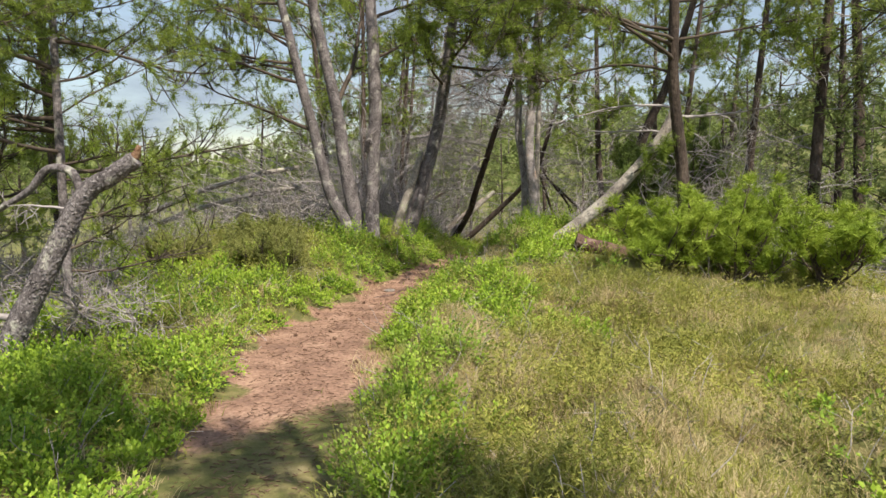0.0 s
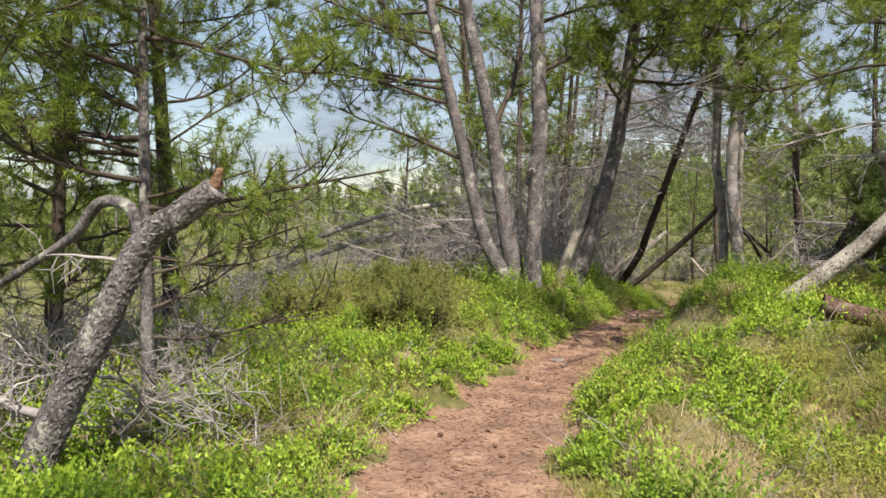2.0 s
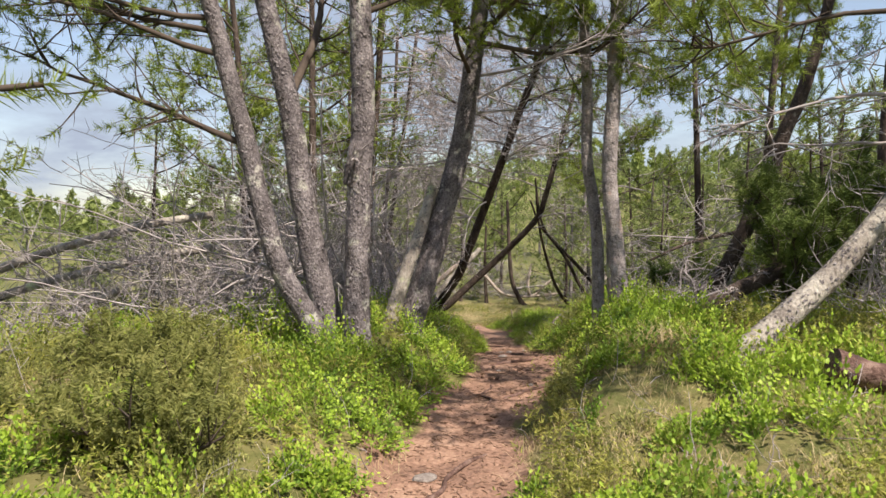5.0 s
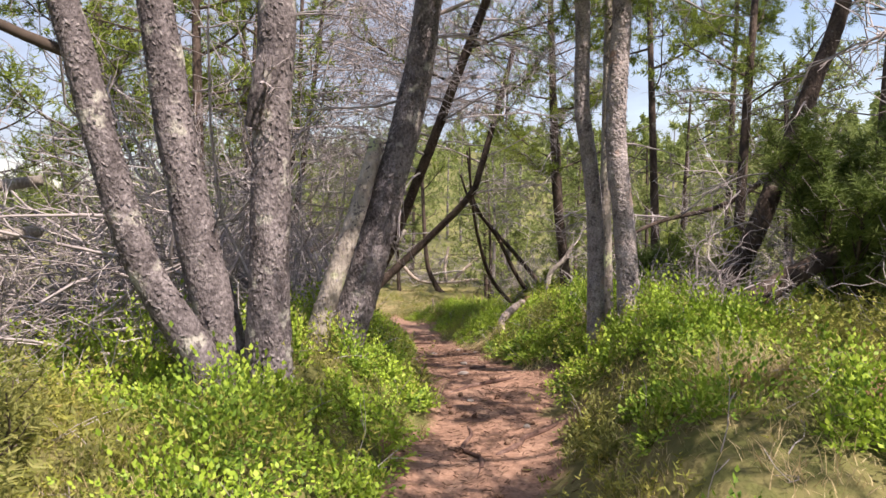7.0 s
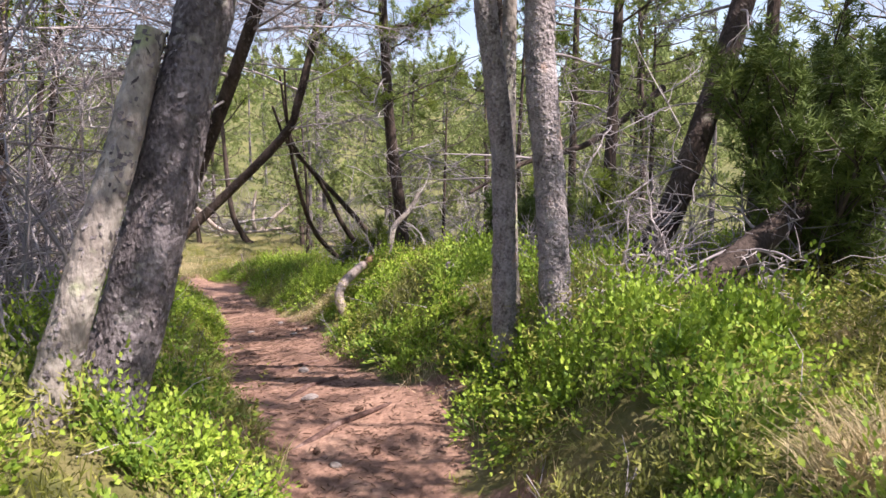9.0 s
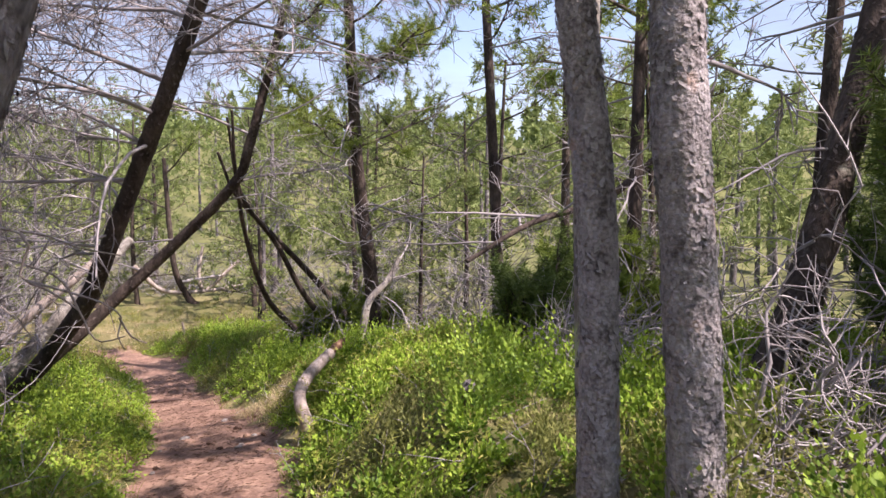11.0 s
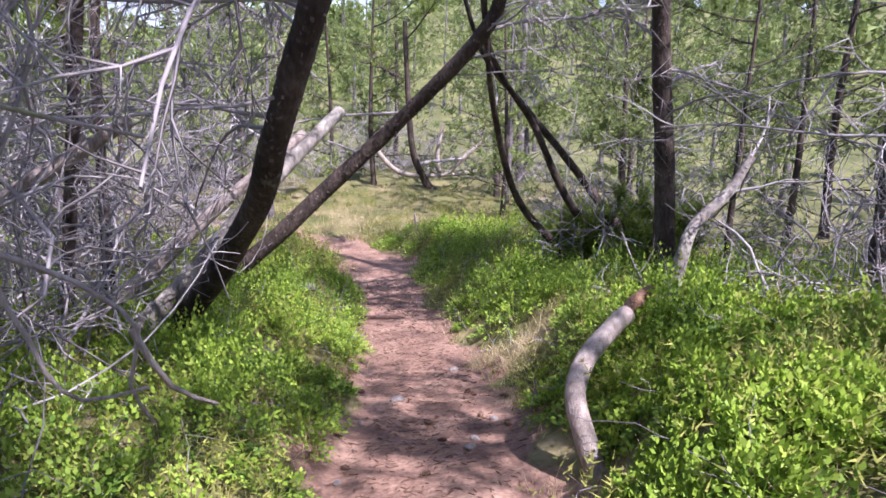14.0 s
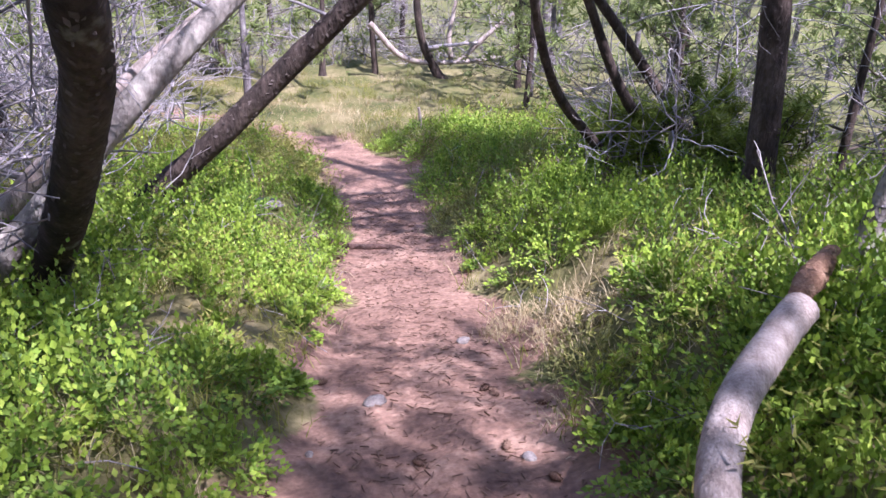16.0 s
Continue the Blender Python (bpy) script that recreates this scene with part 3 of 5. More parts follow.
pine("pine_tree", "thick scaly grey pine trunk beside the trail", R_PTS, 0.085, 0.055, bark_pale, group="pine pair beside the trail", flake=2000, crown=NEAR, flare=0.25, limbs=[(0.86, 50, 0.25, 2.3, 0.026, 0.95), (0.94, 35, 0.3, 2.3, 0.024, 0.95), (0.98, 340, 0.4, 1.4, 0.022, 0.95),
    (0.62, 215, 0.1, 1.8, 0.022, 0.95), (0.78, 235, 0.15, 2.0, 0.022, 0.95), (0.5, 60, 0.1, 1.2, 0.018, 0), (0.6, 220, 0.2, 1.7, 0.024, 0.8), (0.66, 250, 0.1, 1.9, 0.026, 0.9), (0.8, 280, 0.2, 1.5, 0.024, 0.8), (0.28, 100, 0.05, 0.5, 0.01, 0)])
# leaning stems that cross over the trail
pine("pine_tree", "dark pine trunk leaning over the trail", [(0.02, 18.95, -0.75), (0.12, 18.8, -0.45), (0.4, 18.2, 0.05), (0.66, 17.6, 0.6), (0.76, 17.2, 1.0), (0.98, 16.8, 1.75), (1.1, 16.5, 2.2), (1.4, 16.1, 3.2), (1.8, 15.7, 4.4)], 0.086, 0.05, bark_dark, fine=6, flake=500, crown=NEAR, flare=0.3, limbs=[
    (0.5, 280, 0.3, 1.6, 0.02, 0), (0.55, 310, 0.4, 1.6, 0.018, 0), (0.6, 250, 0.2, 1.7, 0.02, 0), (0.64, 290, 0.5, 1.8, 0.018, 0), (0.68, 60, 0.3, 1.6, 0.018, 0), (0.72, 330, 0.3, 1.8, 0.018, 0), (0.76, 30, 0.3, 1.8, 0.018, 0), (0.8, 270, 0.3, 2.0, 0.018, 0), (0.85, 340, 0.2, 2.0, 0.018, 0), (0.88, 60, 0.2, 1.8, 0.018, 0), (0.93, 300, 0.3, 1.8, 0.018, 0), (0.75, 300, 0.3, 1.6, 0.02, 0.2)] + ring_limbs(28, 0.4, 1.0, 2.1, 0.012, 0.15, 0, seed=96) + [(0.82, 120, 0.3, 1.5, 0.02, 0.4), (0.9, 200, 0.4, 1.4, 0.02, 0.6), (0.97, 350, 0.6, 1.3, 0.02, 0.6), (0.42, 300, 0.1, 1.1, 0.014, 0)])
pine("pine_tree", "dark crooked pine stem slanting across the trail", [(0.05, 20.4, -0.95), (0.25, 20.3, -0.68), (0.8, 20.2, -0.22), (1.35, 20.1, 0.3), (1.96, 19.8, 0.92), (2.5, 19.3, 1.6), (2.61, 19.1, 2.0), (2.78, 19.0, 2.67), (3.1, 18.8, 4.0)], 0.085, 0.04, bark_dark, fine=6, flake=500, crown=NEAR, flare=0.4, limbs=ring_limbs(26, 0.45, 1.0, 1.9, 0.011, 0.15, 0, seed=97) + [
    (0.6, 100, 0.5, 1.4, 0.018, 0), (0.65, 270, 0.4, 1.6, 0.016, 0), (0.7, 280, 0.5, 1.6, 0.018, 0), (0.75, 330, 0.3, 1.5, 0.016, 0), (0.84, 250, 0.3, 1.7, 0.016, 0), (0.9, 300, 0.2, 1.6, 0.016, 0), (0.8, 60, 0.5, 1.3, 0.018, 0.3), (0.88, 160, 0.3, 1.3, 0.018, 0.5), (0.95, 250, 0.5, 1.2, 0.018, 0.6), (0.36, 300, 0.4, 0.9, 0.012, 0)])
pine("dead_pine", "pale barkless trunk leaning into dead branches", [(-0.8, 19.7, -0.95), (-0.19, 19.6, -0.31), (0.27, 19.6, 0.13), (0.66, 19.6, 0.45), (1.1, 19.7, 0.8)], 0.08, 0.04, bare_wood, category="dead tree", flare=0.2, limbs=[(0.4, 280, 0.4, 1.0, 0.014, 0), (0.6, 330, 0.5, 1.1, 0.014, 0)])
pine("dead_pine", "grey dead trunk slanting over green shrubs", [(-0.5, 18.5, -0.8), (-0.2, 18.6, -0.48), (0.26, 18.7, -0.02), (0.6, 18.8, 0.34), (0.93, 19.0, 0.65), (1.35, 19.3, 1.0)], 0.075, 0.05, pale_bark, category="dead tree", flare=0.2, limbs=[(0.5, 200, 0.3, 0.7, 0.012, 0), (0.8, 300, 0.6, 1.0, 0.014, 0)])
pine("dead_pine", "bleached broken trunk hanging among dead twigs", [(-2.6, 18.2, -0.2), (-1.6, 17.8, 0.15), (-0.7, 17.6, 0.6), (0.05, 17.7, 1.05)], 0.06, 0.035, bare_wood, category="dead tree", flare=0.0, limbs=[(0.3, 180, -0.2, 0.9, 0.014, 0), (0.5, 160, 0.4, 1.0, 0.014, 0), (0.7, 200, -0.1, 0.8, 0.012, 0)])
# bowed stems across the trail
for pts, r in (([(4.1, 20.8, -0.85), (3.84, 20.7, -0.53), (3.27, 20.4, 0.05), (2.88, 20.0, 0.84), (2.54, 19.35, 1.63), (2.4, 19.0, 2.4)], 0.048),
               ([(4.75, 20.9, -0.95), (4.5, 20.8, -0.7), (3.87, 20.6, 0.06), (3.41, 20.4, 0.8), (2.82, 20.0, 1.46), (2.6, 19.8, 2.4)], 0.055),
               ([(4.9, 21.0, -0.6), (4.1, 20.9, 0.3), (3.4, 20.6, 0.95), (2.85, 20.3, 1.45), (2.6, 20.2, 2.0)], 0.058)):
    pine("bowed_pine", "dark bowed pine stem rising from a bush", pts, r, r * 0.3, bark_dark, category="pine stem", group="bowed stems", flare=0.2, sides=9, limbs=[(0.6, 40, 0.5, 0.8, 0.01, 0), (0.85, 300, 0.6, 0.9, 0.01, 0)])
pine("pine_tree", "upright dark pine rising out of a bush", [(4.38, 19.4, -0.7), (4.35, 19.4, -0.1), (4.3, 19.4, 0.5), (4.16, 19.4, 1.65), (4.1, 19.4, 2.8), (4.0, 19.4, 5.4)], 0.1, 0.05, bark_dark, crown=NEAR, flake=300, limbs=ring_limbs(7, 0.25, 0.55, 1.3, 0.016, 0.1, 0, seed=11) + ring_limbs(16, 0.42, 1, 1.6, 0.02, 0.2, 0.95, seed=12))
pine("broken_stump", "splintered pale stub with peeling bark", [(2.9, 17.06, 0.0), (2.96, 17.06, 0.25), (3.02, 17.06, 0.46), (3.23, 17.06, 0.65), (3.36, 17.06, 0.85)], 0.042, 0.025, pale_bark, category="stump", flare=0.3, flake=200, limbs=[(0.9, 60, 0.9, 0.7, 0.012, 0), (0.8, 120, 0.3, 0.6, 0.01, 0)])
# right bank: leaning and fallen trunks
pine("pine_tree", "grey pine leaning from the bank with dead side twigs", [(2.4, 12.8, 0.2), (2.55, 12.8, 0.5), (3.0, 12.84, 1.0), (3.4, 12.84, 1.85), (3.67, 12.84, 2.5), (3.96, 12.84, 3.19), (4.5, 12.9, 5.0)], 0.1, 0.05, bark_dark, flake=800, crown=NEAR, limbs=ring_limbs(10, 0.25, 0.7, 0.9, 0.012, 0.0, 0, seed=21) + ring_limbs(5, 0.7, 1.0, 1.0, 0.018, 0.3, 0.5, seed=22) + [(0.94, 300, 0.15, 1.9, 0.022, 1.0), (0.97, 318, 0.15, 1.9, 0.022, 1.0), (0.98, 290, 0.2, 2.0, 0.022, 1.0), (0.985, 335, 0.2, 1.8, 0.022, 1.0)])
pine("fallen_pine", "broken dark trunk lying up against a bush", [(1.75, 12.0, 0.35), (2.0, 12.0, 0.45), (2.56, 12.0, 0.77), (3.15, 12.0, 1.04)], 0.1, 0.07, bark_dark, category="fallen tree", flare=0.5, flake=200, limbs=ring_limbs(8, 0.2, 1, 0.7, 0.012, 0.2, 0, seed=23))
W = pine("leaning_pine", "pale lichened trunk leaning out of green shrubs", [(1.4, 10.0, 0.42), (1.9, 10.0, 0.82), (2.28, 10.0, 1.15), (2.74, 10.0, 1.66), (3.05, 10.0, 2.1), (3.2, 10.05, 2.45)], 0.1, 0.06, pale_bark, category="dead tree", flare=0.3, flake=700, crown=NEAR, limbs=[
    (0.95, 80, 0.05, 1.6, 0.026, 0), (0.9, 95, -0.3, 0.7, 0.014, 0), (0.86, 290, 0.2, 1.2, 0.016, 0), (0.6, 150, 0.3, 0.7, 0.014, 0.9), (0.7, 120, 0.4, 0.6, 0.012, 0.9), (0.98, 275, 0.15, 1.6, 0.02, 0)])
pine("pine_tree", "dark pine spreading needled boughs over the trail", [(3.3, 9.7, 0.4), (3.15, 9.6, 1.6), (2.98, 9.5, 2.6), (2.92, 9.4, 3.6), (2.9, 9.4, 5.2)], 0.09, 0.05, bark_dark, flake=200, bare=0.55, crown=NEAR, limbs=[
    (0.54, 222, -0.05, 2.4, 0.026, 0.85), (0.58, 238, 0.05, 3.0, 0.028, 0.85), (0.74, 243, 0.15, 3.0, 0.026, 0.85),
    (0.6, 210, 0.05, 2.0, 0.024, 0.7), (0.5, 300, 0.15, 2.0, 0.024, 0.9), (0.56, 330, 0.2, 1.9, 0.024, 0.9), (0.62, 280, 0.15, 2.4, 0.024, 0.9), (0.7, 310, 0.2, 2.2, 0.024, 0.9), (0.6, 80, 0.1, 1.8, 0.022, 0.9), (0.68, 120, 0.1, 1.8, 0.022, 0.9)])
root = Shape()
log_shape(root, [(-0.42, -0.12, -0.06), (-0.2, -0.04, 0.02), (0.14, 0.0, 0.16)], 0.03, 0.1, 10, 0.03, 0.5)
part("rotten_root", root, rot_wood, W, "orange crumbling rotten root", smooth=True)
pine("rotting_log", "reddish rotting log lying on the heath", [(1.7, 9.2, 0.64), (2.06, 9.15, 0.55), (2.47, 9.1, 0.46), (2.98, 9.0, 0.36)], 0.085, 0.08, red_bark, category="fallen log", flare=0.0, rough=0.25, limbs=[(0.45, 190, -0.3, 0.12, 0.02, 0), (0.7, 200, -0.2, 0.1, 0.016, 0)])
pine("fallen_pine", "long grey branch lying propped in the bushes", [(3.4, 16.0, 0.9), (4.12, 16.0, 1.2), (4.97, 16.0, 1.38), (5.5, 16.0, 1.62), (6.3, 16.0, 2.1)], 0.018, 0.05, bark_dark, category="fallen tree", flare=0.0, limbs=ring_limbs(9, 0.05, 0.95, 1.2, 0.014, 0.2, 0, seed=24))
# bare curved log on the edge of the trail
LOG = pine("bare_log", "smooth bleached curved log beside the trail", [(2.15, 16.03, -0.72), (2.1, 16.14, -0.58), (2.06, 16.25, -0.43), (2.03, 16.35, -0.27), (2.04, 16.45, -0.15), (2.17, 16.6, -0.05), (2.4, 16.75, 0.05), (2.49, 16.8, 0.08)], 0.054, 0.05, bare_wood, category="log", flare=0.0, rough=0.06)
butt = Shape()
log_shape(butt, [(2.44, 16.77, 0.06), (2.57, 16.88, 0.1), (2.74, 17.0, 0.14)], 0.044, 0.026, 12, 0.02, 0.6)
part("rotten_butt", butt, rot_wood, LOG, "orange crumbling heartwood", smooth=True).matrix_parent_inverse = Matrix.Translation((-2.15, -16.03, 0.72))
# grey logs sloping down to the bog
for pts in ([(-5.4, 13.0, 0.7), (-4.6, 13.0, 1.08), (-3.45, 13.0, 1.44), (-2.6, 13.1, 1.6)], [(-5.6, 13.2, 0.4), (-4.6, 13.1, 0.8), (-3.4, 13.0, 1.12), (-2.6, 13.0, 1.25)], [(-5.2, 12.6, 0.2), (-4.2, 12.6, 0.5), (-3.4, 12.6, 0.85)]):
    pine("fallen_pine", "long grey barkless trunk sloping through dead brush", pts, 0.05, 0.04, pale_bark, category="fallen tree", group="fallen grey trunks", flare=0.0, sides=9, limbs=ring_limbs(6, 0.1, 0.95, 0.7, 0.01, 0.1, 0, seed=31))
# snag with a broken top
S = pine("broken_snag", "flaking leaning pine snag broken off at the top", [(-3.25, 5.1, -0.05), (-3.1, 5.1, 0.3), (-2.85, 5.14, 0.8), (-2.58, 5.19, 1.33), (-2.4, 5.2, 1.46), (-2.2, 5.21, 1.6)], 0.095, 0.06, bark, category="snag", flare=0.25, flake=1500, crown=NEAR, limbs=[(0.72, 262, 0.05, 0.5, 0.012, 0), (0.3, 275, 0.05, 0.9, 0.03, 0)])
arm = Shape()
log_shape(arm, [(0.67, 0.08, 1.38), (0.6, 0.1, 1.55), (0.42, 0.12, 1.58), (0.25, 0.15, 1.42), (0.02, 0.2, 1.3), (-0.4, 0.3, 1.1)], 0.034, 0.018, 9, 0.04, 0.15)
part("bent_limb", arm, bark, S, "lichened limb bent over downwards", smooth=True)
splinter = Shape()
log_shape(splinter, [(1.0, 0.1, 1.62), (1.06, 0.1, 1.68), (1.09, 0.09, 1.74)], 0.05, 0.025, 7, 0.03, 0.5)
part("splintered_top", splinter, rot_wood, S, "torn orange heartwood")

# bleached bough that reaches towards the trail
bough = pine("dead_bough", "bleached curling dead bough reaching to the trail", [(-1.1, 15.0, 1.5), (-0.5, 14.9, 1.42), (0.03, 14.75, 1.34), (0.02, 14.75, 1.15), (0.12, 14.75, 1.08), (0.25, 14.75, 0.97), (0.29, 14.75, 0.86), (0.34, 14.74, 0.81), (0.44, 14.72, 0.83)], 0.012, 0.003, bare_wood, category="dead branch", flare=0, sides=6, rough=0.08)
for pts in ([(0.03, 14.75, 1.35), (0.14, 14.75, 1.32), (0.27, 14.76, 1.26), (0.46, 14.78, 1.21)], [(0.25, 14.75, 0.97), (0.19, 14.76, 1.11), (0.1, 14.78, 1.17), (-0.1, 14.85, 1.25)], [(0.05, 14.8, 1.12), (0.3, 14.76, 1.02), (0.37, 14.75, 0.98), (0.43, 14.74, 0.92), (0.41, 14.74, 0.83), (0.44, 14.74, 0.76)], [(0.42, 14.74, 0.92), (0.47, 14.74, 0.82), (0.54, 14.74, 0.78)], [(-0.5, 14.9, 1.42), (-0.3, 14.9, 1.2), (-0.05, 14.85, 1.0), (0.1, 14.8, 0.8)]):
    bt = Shape()
    log_shape(bt, [np.array(q) - np.array([-1.1, 15.0, 1.5]) for q in pts], 0.0065, 0.003, 5, 0.04, 0.05)
    part("twig", bt, bare_wood, bough)
for pts, seed in (([(-1.0, 17.3, -0.6), (-0.9, 17.3, 1.5), (-0.75, 17.3, 3.0), (-0.6, 17.3, 5.2)], 101), ([(-0.95, 15.6, -0.4), (-0.9, 15.65, 1.5), (-0.8, 15.7, 3.0), (-0.7, 15.8, 5.0)], 102), ([(-0.6, 20.2, -0.9), (-0.5, 20.2, 1.5), (-0.3, 20.2, 3.2), (-0.2, 20.2, 5.4)], 103)):
    pine("dead_pine", "dead pine holding long bare boughs over the trail", pts, 0.05, 0.03, bark_dark, category="dead tree", group="dead pines over the trail", fine=8, limbs=ring_limbs(13, 0.45, 0.95, 1.9 if seed == 102 else 2.8, 0.013, 0.15, 0, az=(50, 140), seed=seed))
pine("dead_pine", "tall dead pine hung with bare grey twigs", [(-0.75, 19.1, -0.9), (-0.5, 19.1, 1.0), (-0.2, 19.0, 3.0), (0.1, 18.9, 5.2)], 0.05, 0.03, bark_dark, category="dead tree", fine=7, limbs=ring_limbs(30, 0.3, 1, 1.8, 0.013, 0.1, 0, seed=91))

# ---- pines to the sides and behind ----
def rest(x, y, sink=0.12):
    return float(ground_z(x, y)) - sink


def plain_pine(x, y, height, lean, r, label, limbs, mat=bark_dark, needle_mat=None, crown=NEAR, name="pine_tree", group=""):
    z = rest(x, y)
    pts = [(x, y, z), (x + lean[0] * 0.2, y + lean[1] * 0.2, z + height * 0.28), (x + lean[0] * 0.55, y + lean[1] * 0.6, z + height * 0.62), (x + lean[0], y + lean[1], z + height)]
    return pine(name, label, pts, r, r * 0.4, mat, limbs=limbs, crown=crown, needle_mat=needle_mat, sides=10, group=group)


plain_pine(-3.3, 6.3, 5.4, (-0.2, 0.3), 0.045, "bushy green pine with low boughs", ring_limbs(6, 0.12, 0.3, 1.2, 0.014, 0.05, 0.35, az=(20, 140), seed=49) + ring_limbs(30, 0.27, 1, 1.5, 0.022, 0.15, 0.85, seed=41), mat=bark, needle_mat=needle, crown=FINE)
plain_pine(-4.4, 8.4, 5.6, (-0.5, 0.3), 0.09, "pine with half-bare grey boughs", ring_limbs(20, 0.26, 1, 1.6, 0.02, 0.25, 0.75, seed=42))
plain_pine(-4.6, 7.0, 5.0, (0.2, 0.2), 0.06, "pine with low sweeping boughs", ring_limbs(28, 0.12, 0.95, 1.5, 0.02, 0.15, 0.9, seed=47), crown=FINE)
plain_pine(-3.9, 5.3, 3.0, (0.1, 0.2), 0.06, "low green pine behind a broken snag", ring_limbs(14, 0.3, 1, 1.1, 0.016, 0.25, 0.9, seed=43), needle_mat=needle, crown=FINE)
for x, y, seed in ((-0.95, 0.7, 44), (0.95, 0.35, 48)):
    plain_pine(x, y, 6.0, (0.1, 0.1), 0.09, "pine shading the start of the trail", ring_limbs(16, 0.56, 1, 1.25, 0.02, 0.3, 0.9, seed=seed), crown=(16, 0.09, 0.014, 0.14))
plain_pine(5.0, 15.6, 6.0, (0.6, 0.3), 0.08, "tall pine with dead lower twigs", ring_limbs(8, 0.2, 0.6, 1.1, 0.012, 0.1, 0, seed=45) + ring_limbs(12, 0.45, 1, 1.6, 0.02, 0.3, 0.8, seed=46))
for k, (x, y, h, r) in enumerate(((5.2, 17.8, 6.5, 0.08), (6.0, 14.4, 7, 0.09), (-2.6, 17.0, 6.5, 0.08), (-1.7, 15.6, 6.2, 0.07), (-1.3, 18.2, 6.4, 0.06), (-3.2, 20.5, 7, 0.09), (-1.2, 22.8, 6.5, 0.08), (7.4, 19, 7, 0.08), (6.6, 11.4, 7, 0.1), (5.3, 10.4, 7, 0.09), (6.9, 7.4, 7.0, 0.1))):
    plain_pine(x, y, h, (0.5 * math.sin(k * 2.1), 0.4 * math.cos(k * 1.7)), r, "slender dark pine with dead lower boughs", ring_limbs(9, 0.12, 0.6, 1.2, 0.012, 0.05, 0, seed=60 + k) + ring_limbs(10 if k < 2 else 16, 0.56 if k < 2 else 0.36, 1, 1.5, 0.018, 0.3, 0.85, seed=80 + k), crown=(20, 0.1, 0.015, 0.15), needle_mat=needle, group="background pines")


def bush(x, y, height, width, label, mat, name="pine_bush", tips=260, crown=(30, 0.085, 0.008, 0.07), sink=0.1):
    """A low many-stemmed conifer bush with upturned shoots."""
    t = thing(name, label, "bush", at=(x, y, rest(x, y, sink)))
    nd = Shape()
    m = 14
    a = rng.uniform(0, 2 * np.pi, m)
    out = np.stack([np.cos(a), np.sin(a), rng.uniform(0.3, 1.6, m)], 1)
    P = grow(np.zeros((m, 3)), out, rng.uniform(0.6, 1.0, m) * width, 7, 0.12, (0, 0, 0.6))
    P[:, :, 2] *= height / max(0.1, P[:, :, 2].max())
    s, d, own = sprout(P, tips // m, 0.7, 0.25)
    Q = grow(s, d + np.array([0, 0, 0.5]), rng.uniform(0.12, 0.34, len(s)) * width, 5, 0.12, (0, 0, 0.7))
    for k in range(m):
        stem = Shape()
        tubes(stem, P[k:k + 1], np.linspace(0.02, 0.006, 7)[None], 5)
        tubes(stem, Q[own == k], np.linspace(0.007, 0.003, 5)[None] * np.ones(((own == k).sum(), 1)), 3)
        part("stem", stem, twig_dark, t)
    s2, d2, _ = sprout(Q, 2, 0.6, 0.3)
    T = grow(s2, d2 + np.array([0, 0, 0.4]), rng.uniform(0.06, 0.16, len(s2)), 3, 0.1, (0, 0, 0.6))
    needles(nd, np.concatenate([Q[:, -1], T[:, -1]]), np.concatenate([Q[:, -1] - Q[:, -2], T[:, -1] - T[:, -2]]), *crown)
    part("foliage", nd, mat, t)
    return t


for x, y, h, w in ((2.35, 7.8, 0.65, 0.8), (3.2, 7.9, 1.0, 1.0), (4.1, 7.6, 0.8, 1.0), (3.4, 9.0, 0.9, 0.9)):
    bush(x, y, h, w, "bright green sprawling pine bush among dead twigs", needle_young, crown=(36, 0.1, 0.008, 0.05), tips=190)
bush(3.45, 12.1, 1.6, 0.9, "dark dense young conifer", needle_dark, tips=520)
bush(4.4, 12.9, 2.0, 1.0, "tall dark dense young conifer", needle_dark, tips=460)
bush(4.2, 20.9, 0.55, 0.6, "dark low conifer under bowed stems", needle, tips=220)
bush(4.6, 19.9, 0.8, 0.8, "dark low conifer at a pine's foot", needle, tips=260)
bush(3.6, 15.4, 0.9, 0.8, "dark low conifer behind the shrubs", needle_dark, tips=260)
bush(4.6, 15.6, 1.0, 0.9, "low conifer with yellowish tips", needle, tips=260)
bush(-3.4, 9.6, 0.4, 0.8, "olive juniper bush on the bank", olive_leaf, "juniper_bush", tips=260, crown=(26, 0.05, 0.009, 0.1))
bush(-2.6, 10.3, 0.4, 0.8, "olive juniper bush on the bank", olive_leaf, "juniper_bush", tips=260, crown=(26, 0.05, 0.009, 0.1))
bush(-2.3, 9.2, 0.4, 0.8, "olive juniper bush on the bank", olive_leaf, "juniper_bush", tips=260, crown=(26, 0.05, 0.009, 0.1))


